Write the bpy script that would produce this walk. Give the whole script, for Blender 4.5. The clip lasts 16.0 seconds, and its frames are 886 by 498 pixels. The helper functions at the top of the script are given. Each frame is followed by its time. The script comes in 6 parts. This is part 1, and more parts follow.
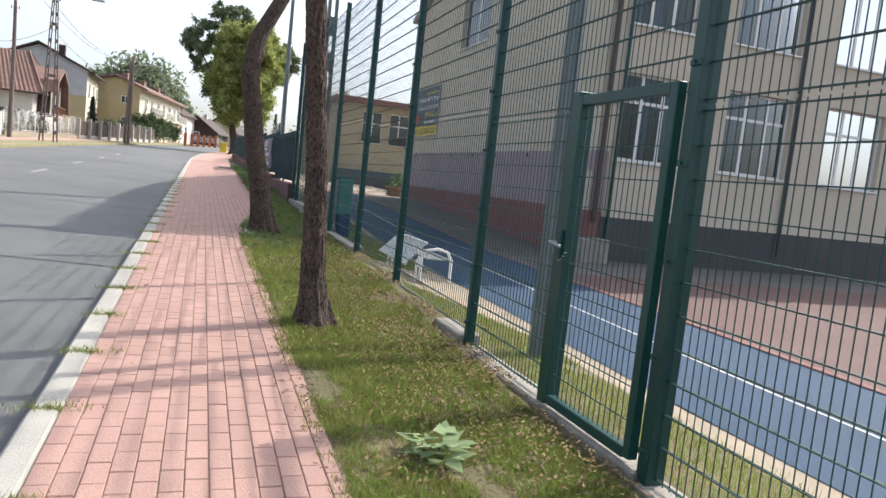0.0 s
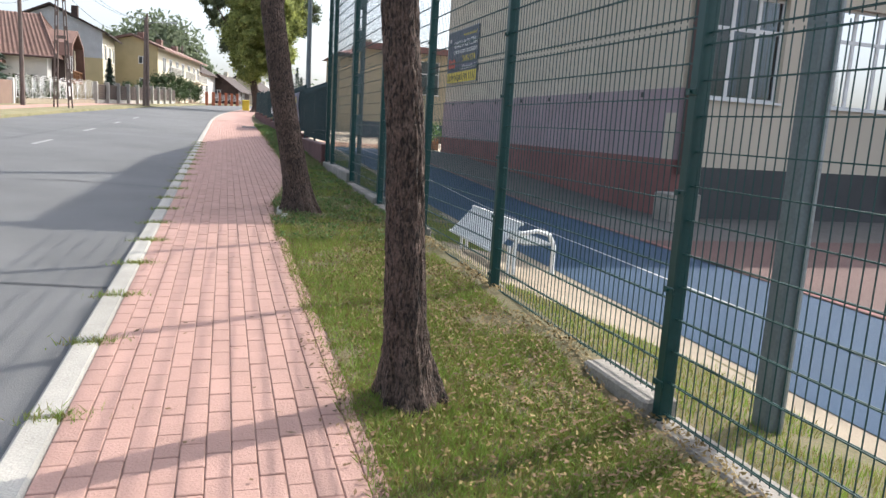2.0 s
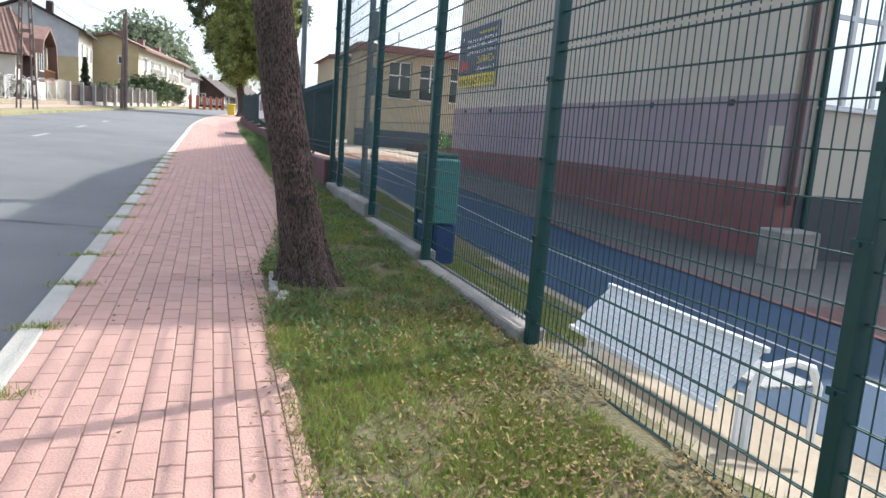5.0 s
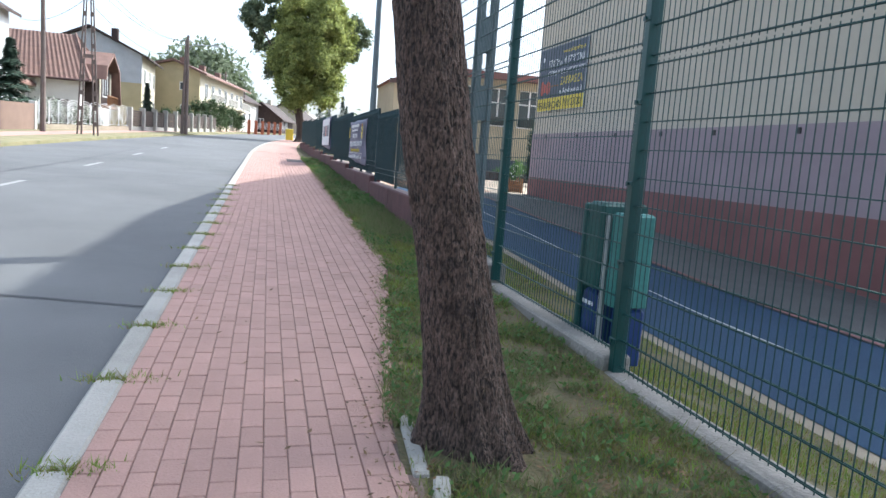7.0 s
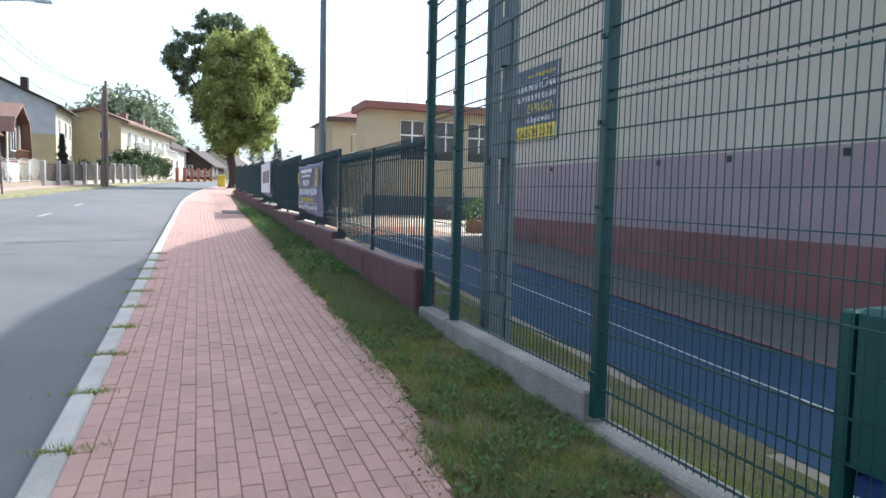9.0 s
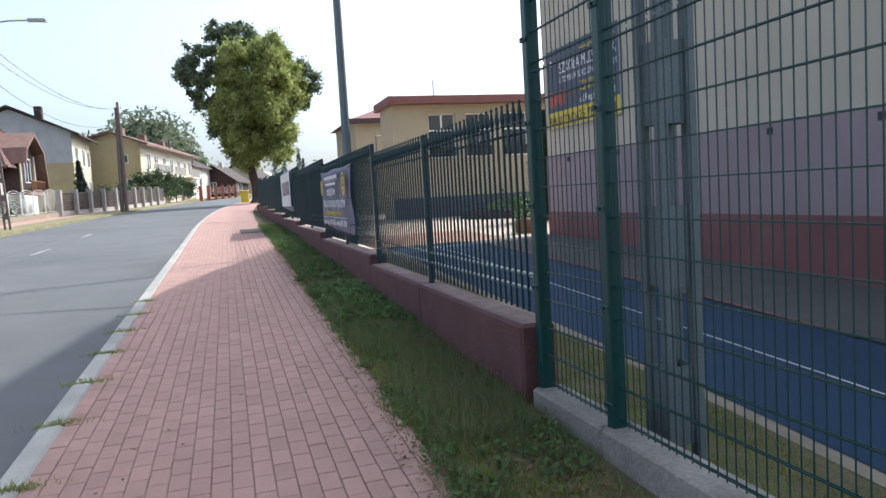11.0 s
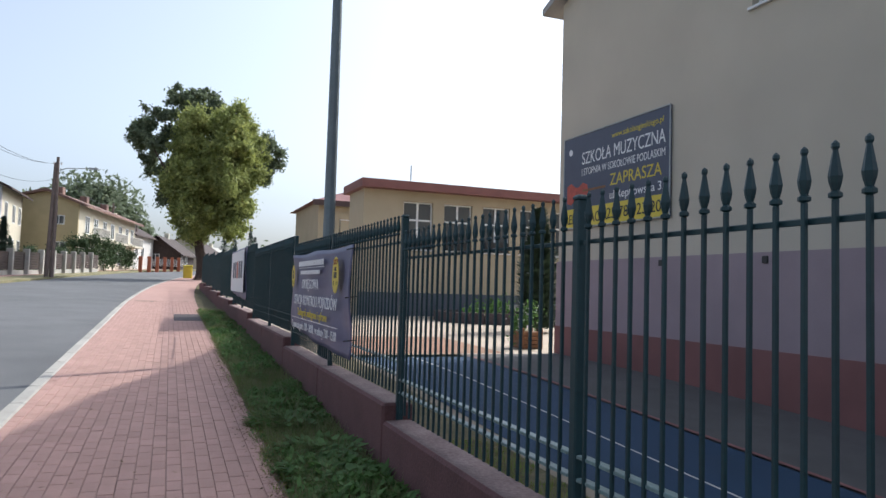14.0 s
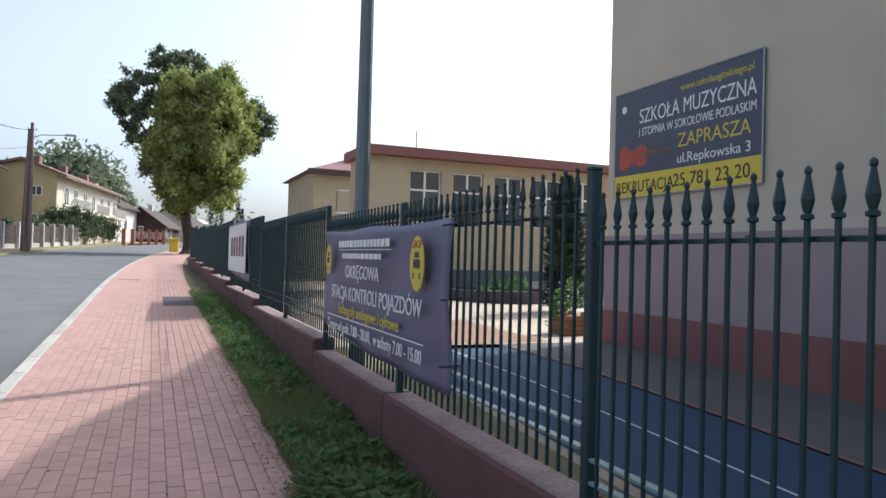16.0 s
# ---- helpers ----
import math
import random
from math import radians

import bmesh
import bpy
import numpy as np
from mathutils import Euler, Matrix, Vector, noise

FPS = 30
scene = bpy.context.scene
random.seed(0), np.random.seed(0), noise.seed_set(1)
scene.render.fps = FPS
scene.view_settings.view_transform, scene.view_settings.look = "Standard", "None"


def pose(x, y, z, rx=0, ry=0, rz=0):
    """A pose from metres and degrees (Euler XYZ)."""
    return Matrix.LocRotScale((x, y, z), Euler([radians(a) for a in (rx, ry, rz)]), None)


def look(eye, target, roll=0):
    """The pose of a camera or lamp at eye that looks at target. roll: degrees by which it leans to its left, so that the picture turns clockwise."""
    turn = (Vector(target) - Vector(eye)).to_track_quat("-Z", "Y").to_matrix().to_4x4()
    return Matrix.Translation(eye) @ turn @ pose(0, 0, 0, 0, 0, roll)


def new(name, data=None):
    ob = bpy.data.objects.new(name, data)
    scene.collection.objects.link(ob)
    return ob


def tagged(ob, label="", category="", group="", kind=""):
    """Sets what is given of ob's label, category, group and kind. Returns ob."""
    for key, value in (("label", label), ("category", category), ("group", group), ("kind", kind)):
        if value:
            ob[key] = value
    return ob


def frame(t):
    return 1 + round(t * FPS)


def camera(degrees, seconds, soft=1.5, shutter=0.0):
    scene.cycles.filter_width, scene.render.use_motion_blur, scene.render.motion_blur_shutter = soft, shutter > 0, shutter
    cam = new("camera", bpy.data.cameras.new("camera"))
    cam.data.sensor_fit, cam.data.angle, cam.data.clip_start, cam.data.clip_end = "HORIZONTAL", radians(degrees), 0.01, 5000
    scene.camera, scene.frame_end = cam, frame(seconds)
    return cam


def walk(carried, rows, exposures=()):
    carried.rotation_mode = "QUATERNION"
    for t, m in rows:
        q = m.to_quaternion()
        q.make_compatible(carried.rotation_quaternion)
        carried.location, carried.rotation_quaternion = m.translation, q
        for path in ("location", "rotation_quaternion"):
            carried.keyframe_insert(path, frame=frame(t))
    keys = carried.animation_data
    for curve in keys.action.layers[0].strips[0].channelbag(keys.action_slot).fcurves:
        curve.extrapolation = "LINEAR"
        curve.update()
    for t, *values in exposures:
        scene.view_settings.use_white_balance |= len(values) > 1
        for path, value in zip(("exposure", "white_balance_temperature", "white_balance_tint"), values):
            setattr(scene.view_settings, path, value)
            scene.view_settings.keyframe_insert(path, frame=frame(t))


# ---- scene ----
cam = camera(64.3, 16.0)
PATH = [
    (0, (0.106, -0.526, 1.421), (0.768, 1.352, 1.235), 6.1),
    (0.5, (0.117, 0.124, 1.426), (0.744, 2.014, 1.232), 4.9),
    (1, (0.187, 0.757, 1.398), (0.817, 2.642, 1.175), 4.0),
    (1.5, (0.185, 1.44, 1.432), (0.772, 3.326, 1.119), 2.0),
    (2, (0.195, 2.091, 1.48), (0.788, 3.972, 1.145), 3.5),
    (2.5, (0.218, 2.856, 1.525), (0.825, 4.734, 1.195), 3.9),
    (3, (0.212, 3.545, 1.561), (0.722, 5.468, 1.356), 4.2),
    (3.2, (0.173, 3.759, 1.533), (0.679, 5.685, 1.353), 5.8),
    (5.3, (0.408, 6.328, 1.515), (1.045, 8.197, 1.195), 4.2),
    (5.5, (0.373, 6.577, 1.541), (0.988, 8.457, 1.249), 4.7),
    (6, (0.387, 7.256, 1.529), (0.984, 9.143, 1.238), 4.8),
    (6.5, (0.27, 7.926, 1.545), (0.794, 9.835, 1.262), 4.5),
    (7, (0.195, 8.529, 1.591), (0.689, 10.45, 1.334), 4.3),
    (7.5, (0.098, 9.199, 1.636), (0.62, 11.111, 1.371), 4.0),
    (8, (0.074, 9.898, 1.697), (0.614, 11.815, 1.504), 2.7),
    (10.3, (0.465, 13.499, 1.76), (1.242, 15.336, 1.618), 0.7),
    (10.5, (0.532, 13.808, 1.729), (1.259, 15.662, 1.543), -0.6),
    (11, (0.609, 14.47, 1.82), (1.185, 16.379, 1.665), -3.4),
    (11.5, (0.637, 15.079, 1.862), (1.048, 17.035, 1.777), -2.1),
    (12, (0.701, 15.769, 1.914), (1.109, 17.725, 1.813), -1.7),
    (12.5, (0.754, 16.462, 1.939), (1.243, 18.401, 1.954), 0.5),
    (13, (0.749, 17.031, 1.939), (1.408, 18.914, 2.079), 0.6),
    (13.5, (0.737, 17.666, 1.935), (1.426, 19.537, 2.085), 0.6),
    (14, (0.784, 18.324, 1.966), (1.505, 20.186, 2.076), 1.7),
    (14.5, (0.835, 18.975, 2.025), (1.624, 20.813, 2.06), 2.1),
    (15, (0.797, 19.628, 2.05), (1.547, 21.481, 2.101), 2.7),
    (15.5, (0.786, 20.215, 2.007), (1.536, 22.068, 2.076), 3.5),
    (16, (0.708, 20.863, 2.091), (1.469, 22.712, 2.122), 1.6),
]
walk(cam, [(t, look(eye, target, roll)) for t, eye, target, roll in PATH],
     [(0.0, 0.80, 6100, 10), (3.2, 0.92, 6000, 10), (5.5, 1.06, 5750, 8), (8.0, 1.16, 5520, 6), (10.5, 0.70, 5600, 7), (12.5, 0.56, 5800, 10), (13.5, 0.32, 5760, 9), (14.0, 0.34, 5720, 9), (15.0, 0.48, 5720, 9), (16.0, 0.46, 5720, 9)])

# ---- world, sun, exposure ----
world = bpy.data.worlds.new("sky_world")
scene.world = world
world.use_nodes = True
wn = world.node_tree
sky = wn.nodes.new("ShaderNodeTexSky")
sky.sky_type = "NISHITA"
sky.sun_disc = False
SUN = Vector((0.95, 0.41, 1.0)).normalized()
sky.sun_elevation = math.asin(SUN.z)
sky.sun_rotation = math.atan2(SUN.x, SUN.y)
sky.air_density, sky.dust_density, sky.ozone_density = 1.0, 4.0, 0.6
wn.nodes["Background"].inputs["Strength"].default_value = 0.15
haze = wn.nodes.new("ShaderNodeHueSaturation")
haze.inputs["Saturation"].default_value, haze.inputs["Value"].default_value = 0.48, 1.2
wn.links.new(sky.outputs["Color"], haze.inputs["Color"])
wn.links.new(haze.outputs["Color"], wn.nodes["Background"].inputs["Color"])
sun = new("sun", bpy.data.lights.new("sun", "SUN"))
sun.data.energy, sun.data.angle, sun.data.color = 3.1, radians(0.6), (1.0, 0.91, 0.76)
sun.matrix_world = look(SUN * 60, (0, 0, 0))


# ---- mesh helpers ----
class MB:
    """Collects points and faces of one mesh."""

    def __init__(self):
        self.v, self.f = [], []

    def add(self, pts, faces):
        n = len(self.v)
        self.v.extend([tuple(p) for p in pts])
        self.f.extend([tuple(i + n for i in f) for f in faces])
        return self

    def box(self, x0, y0, z0, x1, y1, z1):
        p = [(x, y, z) for z in (z0, z1) for y in (y0, y1) for x in (x0, x1)]
        return self.add(p, [(0, 2, 3, 1), (4, 5, 7, 6), (0, 1, 5, 4), (2, 6, 7, 3), (0, 4, 6, 2), (1, 3, 7, 5)])

    def bevel_box(self, x0, y0, z0, x1, y1, z1, b=0.01):
        """A box whose upper edges and upright edges are cut off."""
        def ring(d, z, c):
            return [(x0 + d + c, y0 + d, z), (x1 - d - c, y0 + d, z), (x1 - d, y0 + d + c, z), (x1 - d, y1 - d - c, z),
                    (x1 - d - c, y1 - d, z), (x0 + d + c, y1 - d, z), (x0 + d, y1 - d - c, z), (x0 + d, y0 + d + c, z)]
        p = ring(0, z0, b) + ring(0, z1 - b, b) + ring(b, z1, b * 0.6)
        f = [tuple(range(7, -1, -1)), tuple(range(16, 24))]
        for k in (0, 8):
            f += [(k + i, k + (i + 1) % 8, k + 8 + (i + 1) % 8, k + 8 + i) for i in range(8)]
        return self.add(p, f)

    def rod(self, a, b, r, n=6, r2=None):
        a, b = Vector(a), Vector(b)
        d = (b - a).normalized()
        u = d.orthogonal().normalized()
        w = d.cross(u)
        r2 = r if r2 is None else r2
        p = []
        for c, q in ((a, r), (b, r2)):
            p += [c + (u * math.cos(2 * math.pi * i / n) + w * math.sin(2 * math.pi * i / n)) * q for i in range(n)]
        f = [(i, (i + 1) % n, n + (i + 1) % n, n + i) for i in range(n)]
        return self.add(p, f + [tuple(range(n - 1, -1, -1)), tuple(range(n, 2 * n))])

    def tube(self, pts, radii, n=8, wob=0.0, seed=0.0):
        """A round tube along pts; wob roughens its outline."""
        p, f = [], []
        pts = [Vector(q) for q in pts]
        u = None
        for k, c in enumerate(pts):
            d = (pts[min(k + 1, len(pts) - 1)] - pts[max(k - 1, 0)]).normalized()
            u = d.orthogonal().normalized() if u is None else (u - d * u.dot(d)).normalized()
            w = d.cross(u)
            for i in range(n):
                a = 2 * math.pi * i / n
                r = radii[k] * (1 + wob * noise.noise((3 * math.cos(a) + seed, 3 * math.sin(a), k * 0.55)))
                p.append(c + (u * math.cos(a) + w * math.sin(a)) * r)
        for k in range(len(pts) - 1):
            f += [(k * n + i, k * n + (i + 1) % n, (k + 1) * n + (i + 1) % n, (k + 1) * n + i) for i in range(n)]
        m = (len(pts) - 1) * n
        return self.add(p, f + [tuple(range(n - 1, -1, -1)), tuple(range(m, m + n))])

    def lathe(self, x, y, prof, n=8):
        """Turned shape round the upright line at x, y from (radius, z) pairs."""
        p, f = [], []
        for r, z in prof:
            p += [(x + r * math.cos(2 * math.pi * i / n), y + r * math.sin(2 * math.pi * i / n), z) for i in range(n)]
        for k in range(len(prof) - 1):
            f += [(k * n + i, k * n + (i + 1) % n, (k + 1) * n + (i + 1) % n, (k + 1) * n + i) for i in range(n)]
        m = (len(prof) - 1) * n
        return self.add(p, f + [tuple(range(n - 1, -1, -1)), tuple(range(m, m + n))])

    def prism(self, poly, axis, a, b):
        """A polygon pushed from a to b along an axis; poly holds the two other coordinates in order."""
        def at(q, c):
            return {"x": (c, q[0], q[1]), "y": (q[0], c, q[1]), "z": (q[0], q[1], c)}[axis]
        n = len(poly)
        p = [at(q, a) for q in poly] + [at(q, b) for q in poly]
        f = [tuple(range(n)), tuple(range(2 * n - 1, n - 1, -1))]
        return self.add(p, f + [((i + 1) % n, i, n + i, n + (i + 1) % n) for i in range(n)])

    def sheet(self, xs, ys, z):
        """A grid over xs and ys with the height z(x, y)."""
        p = [(x, y, z(x, y)) for y in ys for x in xs]
        n = len(xs)
        return self.add(p, [(j * n + i, j * n + i + 1, (j + 1) * n + i + 1, (j + 1) * n + i)
                            for j in range(len(ys) - 1) for i in range(n - 1)])

    def mesh(self, name, mat, smooth=False):
        me = bpy.data.meshes.new(name)
        me.from_pydata(self.v, [], self.f)
        if mat is not None:
            me.materials.append(mat)
        bm = bmesh.new()
        bm.from_mesh(me)
        bmesh.ops.recalc_face_normals(bm, faces=bm.faces)
        bm.to_mesh(me)
        bm.free()
        if smooth:
            me.shade_smooth()
        return me


def part(name, mb, mat, parent=None, label="", smooth=False):
    ob = new(name, mb.mesh(name, mat, smooth))
    if parent is not None:
        ob.parent = parent
    return tagged(ob, label)


def thing(name, label, category, at=(0, 0, 0), rz=0.0, group="", kind=""):
    ob = new(name)
    ob.matrix_basis = pose(at[0], at[1], at[2], 0, 0, rz)
    return tagged(ob, label, category, group, kind)


def structure(name, mb, mat, label, category, smooth=False, kind="structure"):
    return tagged(part(name, mb, mat, smooth=smooth), label, category, kind=kind)


def text_part(name, words, height, place, mat, parent, width=0.0, label=""):
    """Raised lettering on a wall that faces the street; place is the middle of its baseline."""
    cu = bpy.data.curves.new(name, "FONT")
    cu.body, cu.size, cu.align_x, cu.extrude = words, height * 1.38, "CENTER", 0.002
    ob = bpy.data.objects.new(name, cu)
    scene.collection.objects.link(ob)
    bpy.context.view_layer.update()
    me = bpy.data.meshes.new_from_object(ob.evaluated_get(bpy.context.evaluated_depsgraph_get()))
    bpy.data.objects.remove(ob)
    xs = [v.co.x for v in me.vertices]
    k = width / (max(xs) - min(xs)) if width else 1.0
    for v in me.vertices:
        x, y, z = v.co
        v.co = (place[0] - z, place[1] - x * k, place[2] + y)
    me.materials.clear()
    me.materials.append(mat)
    out = new(name, me)
    out.parent = parent
    return tagged(out, label)


# ---- materials ----
def material(name, base, rough=0.8, var=0.12, scale=6.0, fine=60.0, bump=0.15, metal=0.0, dark=None, spread=0.0, stain=0.0,
             bump_scale=None, island=False):
    """Base colour with two scales of mottling, a stain colour, a random shift per piece, and fine relief."""
    m = bpy.data.materials.new(name)
    m.use_nodes = True
    t = m.node_tree
    b = t.nodes["Principled BSDF"]
    b.inputs["Roughness"].default_value, b.inputs["Metallic"].default_value = rough, metal
    geo = t.nodes.new("ShaderNodeNewGeometry")
    n1, n2 = t.nodes.new("ShaderNodeTexNoise"), t.nodes.new("ShaderNodeTexNoise")
    n1.inputs["Scale"].default_value, n2.inputs["Scale"].default_value = scale, fine
    n1.inputs["Detail"].default_value, n2.inputs["Detail"].default_value = 5, 4
    for n in (n1, n2):
        t.links.new(geo.outputs["Position"], n.inputs["Vector"])
    add = t.nodes.new("ShaderNodeMath")
    add.operation = "ADD"
    t.links.new(n1.outputs["Fac"], add.inputs[0])
    t.links.new(n2.outputs["Fac"], add.inputs[1])
    total = add.outputs[0]
    top = 2.0
    if spread:
        rnd = t.nodes.new("ShaderNodeObjectInfo") if not island else geo
        mul = t.nodes.new("ShaderNodeMath")
        mul.operation, mul.inputs[1].default_value = "MULTIPLY_ADD", spread
        t.links.new(rnd.outputs["Random Per Island" if island else "Random"], mul.inputs[0])
        t.links.new(total, mul.inputs[2])
        total = mul.outputs[0]
        top += spread
    ramp = t.nodes.new("ShaderNodeMapRange")
    ramp.inputs["From Min"].default_value, ramp.inputs["From Max"].default_value = top * 0.3, top * 0.7
    t.links.new(total, ramp.inputs["Value"])
    mix = t.nodes.new("ShaderNodeMix")
    mix.data_type = "RGBA"
    lo = dark if dark else tuple(c * (1 - 2 * var) for c in base)
    mix.inputs["A"].default_value = (*lo, 1)
    mix.inputs["B"].default_value = (*[min(1, c * (1 + var)) for c in base], 1)
    t.links.new(ramp.outputs["Result"], mix.inputs["Factor"])
    colour = mix.outputs["Result"]
    if stain:
        n3 = t.nodes.new("ShaderNodeTexNoise")
        n3.inputs["Scale"].default_value, n3.inputs["Detail"].default_value = scale * 0.23, 6
        t.links.new(geo.outputs["Position"], n3.inputs["Vector"])
        r3 = t.nodes.new("ShaderNodeMapRange")
        r3.inputs["From Min"].default_value, r3.inputs["From Max"].default_value = 0.48, 0.72
        r3.inputs["To Max"].default_value = stain
        t.links.new(n3.outputs["Fac"], r3.inputs["Value"])
        m3 = t.nodes.new("ShaderNodeMix")
        m3.data_type = "RGBA"
        m3.inputs["B"].default_value = (*[c * 0.45 for c in base], 1)
        t.links.new(r3.outputs["Result"], m3.inputs["Factor"])
        t.links.new(colour, m3.inputs["A"])
        colour = m3.outputs["Result"]
    t.links.new(colour, b.inputs["Base Color"])
    if bump:
        bp = t.nodes.new("ShaderNodeBump")
        bp.inputs["Strength"].default_value, bp.inputs["Distance"].default_value = bump, 0.02
        src = n2
        if bump_scale:
            src = t.nodes.new("ShaderNodeTexNoise")
            src.inputs["Scale"].default_value, src.inputs["Detail"].default_value = bump_scale, 6
            t.links.new(geo.outputs["Position"], src.inputs["Vector"])
        t.links.new(src.outputs["Fac"], bp.inputs["Height"])
        t.links.new(bp.outputs["Normal"], b.inputs["Normal"])
    return m


def glass(name):
    m = bpy.data.materials.new(name)
    m.use_nodes = True
    b = m.node_tree.nodes["Principled BSDF"]
    b.inputs["Base Color"].default_value = (0.05, 0.06, 0.07, 1)
    b.inputs["Roughness"].default_value = 0.04
    b.inputs["IOR"].default_value = 1.5
    b.inputs["Specular IOR Level"].default_value = 0.6
    return m


ASPHALT = material("asphalt", (0.138, 0.140, 0.142), 0.85, 0.14, 0.9, 140, 0.45, stain=0.45)
PAVER = material("red_paver", (0.42, 0.258, 0.216), 0.85, 0.10, 3.0, 90, 0.3, spread=0.4, island=True)
PAVER_PIECE = material("red_paver_piece", (0.42, 0.258, 0.216), 0.85, 0.10, 3.0, 90, 0.3, spread=0.4)
JOINT = material("joint_sand", (0.22, 0.16, 0.135), 0.95, 0.2, 8, 80, 0.4)
KERB = material("kerb_concrete", (0.42, 0.40, 0.36), 0.9, 0.15, 4, 90, 0.35, spread=0.6, stain=0.3)
CONCRETE = material("footing_concrete", (0.31, 0.285, 0.255), 0.92, 0.2, 3.5, 45, 0.5, stain=0.6)
SOIL = material("verge_soil", (0.15, 0.12, 0.065), 0.95, 0.25, 2.5, 40, 0.6, dark=(0.06, 0.065, 0.025))
BANK = material("dry_bank", (0.24, 0.20, 0.115), 0.95, 0.25, 1.2, 30, 0.5, dark=(0.11, 0.12, 0.045))
LAND = material("land", (0.13, 0.13, 0.07), 0.95, 0.25, 0.3, 10, 0.3)
GREEN = material("green_powder_coat", (0.004, 0.050, 0.047), 0.4, 0.15, 3, 50, 0.05, spread=0.3)
RAILGREEN = material("dark_green_railing_paint", (0.003, 0.032, 0.039), 0.5, 0.2, 3, 50, 0.05, spread=0.3)
# Lower rails: the sky's reflection on their flat tops is put into the colour.
RAILFLAT = material("sky_paled_green_flat_bar", (0.15, 0.225, 0.22), 0.4, 0.2, 5, 50, 0.05)
GALV = material("galvanised_steel", (0.40, 0.42, 0.43), 0.5, 0.15, 6, 50, 0.08, metal=0.5)
def bark_material():
    """Furrowed bark: long upright plates, dark cracks between them, pale worn edges."""
    m = material("bark", (0.17, 0.115, 0.09), 0.9, 0.3, 9, 90, 0.0, dark=(0.045, 0.028, 0.022))
    t = m.node_tree
    b = t.nodes["Principled BSDF"]
    geo = t.nodes.new("ShaderNodeNewGeometry")
    mp = t.nodes.new("ShaderNodeMapping")
    mp.inputs["Scale"].default_value = (85, 85, 30)
    t.links.new(geo.outputs["Position"], mp.inputs["Vector"])
    nz = t.nodes.new("ShaderNodeTexNoise")
    nz.inputs["Scale"].default_value, nz.inputs["Detail"].default_value, nz.inputs["Distortion"].default_value = 1.0, 5, 0.6
    t.links.new(mp.outputs["Vector"], nz.inputs["Vector"])
    r = t.nodes.new("ShaderNodeMapRange")
    r.inputs["From Min"].default_value, r.inputs["From Max"].default_value = 0.36, 0.60
    t.links.new(nz.outputs["Fac"], r.inputs["Value"])
    mix = t.nodes.new("ShaderNodeMix")
    mix.data_type = "RGBA"
    mix.inputs["A"].default_value = (0.014, 0.010, 0.008, 1)
    t.links.new(r.outputs["Result"], mix.inputs["Factor"])
    t.links.new(b.inputs["Base Color"].links[0].from_socket, mix.inputs["B"])
    t.links.new(mix.outputs["Result"], b.inputs["Base Color"])
    bp = t.nodes.new("ShaderNodeBump")
    bp.inputs["Strength"].default_value, bp.inputs["Distance"].default_value = 1.0, 0.03
    t.links.new(nz.outputs["Fac"], bp.inputs["Height"])
    t.links.new(bp.outputs["Normal"], b.inputs["Normal"])
    return m


BARK = bark_material()
PLINTH_RED = material("plinth_red_brown", (0.125, 0.056, 0.055), 0.85, 0.2, 3, 50, 0.25, stain=0.5)
DUSTTOP = material("dusty_plinth_top", (0.25, 0.19, 0.175), 0.95, 0.25, 5, 40, 0.3, dark=(0.14, 0.085, 0.08), stain=0.4)
PLASTER = material("beige_plaster", (0.55, 0.49, 0.395), 0.9, 0.07, 0.7, 120, 0.2, stain=0.12)
MAUVE = material("mauve_plinth_render", (0.34, 0.265, 0.285), 0.9, 0.1, 1.2, 90, 0.2, stain=0.15)
BRICKRED = material("red_base_render", (0.23, 0.105, 0.098), 0.9, 0.12, 1.5, 80, 0.2, stain=0.3)
GREYBASE = material("grey_base_render", (0.075, 0.077, 0.08), 0.9, 0.12, 1.5, 80, 0.2, stain=0.2)
BLUE = material("blue_rubber", (0.012, 0.045, 0.098), 0.85, 0.12, 1.0, 150, 0.3, stain=0.15)
REDRUBBER = material("red_rubber", (0.11, 0.06, 0.054), 0.85, 0.12, 1.0, 150, 0.3, stain=0.15)
SAND = material("sand", (0.31, 0.26, 0.195), 0.95, 0.15, 3, 90, 0.4)
# Paving by the wall: the building's shade is part of this dark base colour.
SETTS = material("grey_shaded_yard_paving", (0.105, 0.10, 0.097), 0.9, 0.15, 2, 70, 0.3, stain=0.2)
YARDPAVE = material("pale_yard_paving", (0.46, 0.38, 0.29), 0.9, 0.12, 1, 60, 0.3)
BLUEGREY = material("blue_grey_base", (0.10, 0.11, 0.135), 0.9, 0.12, 1.5, 60, 0.2)
CLAY = material("red_clay", (0.23, 0.10, 0.06), 0.95, 0.2, 1.0, 50, 0.3, dark=(0.30, 0.21, 0.14))
LINE = material("white_line_paint", (0.55, 0.55, 0.53), 0.8, 0.15, 5, 60, 0.1)
WHITE = material("white_frame", (0.74, 0.74, 0.73), 0.45, 0.05, 3, 40, 0.03)
GLASS = glass("window_glass")
BLIND = material("blind_cloth", (0.55, 0.58, 0.61), 0.8, 0.06, 2, 60, 0.05)


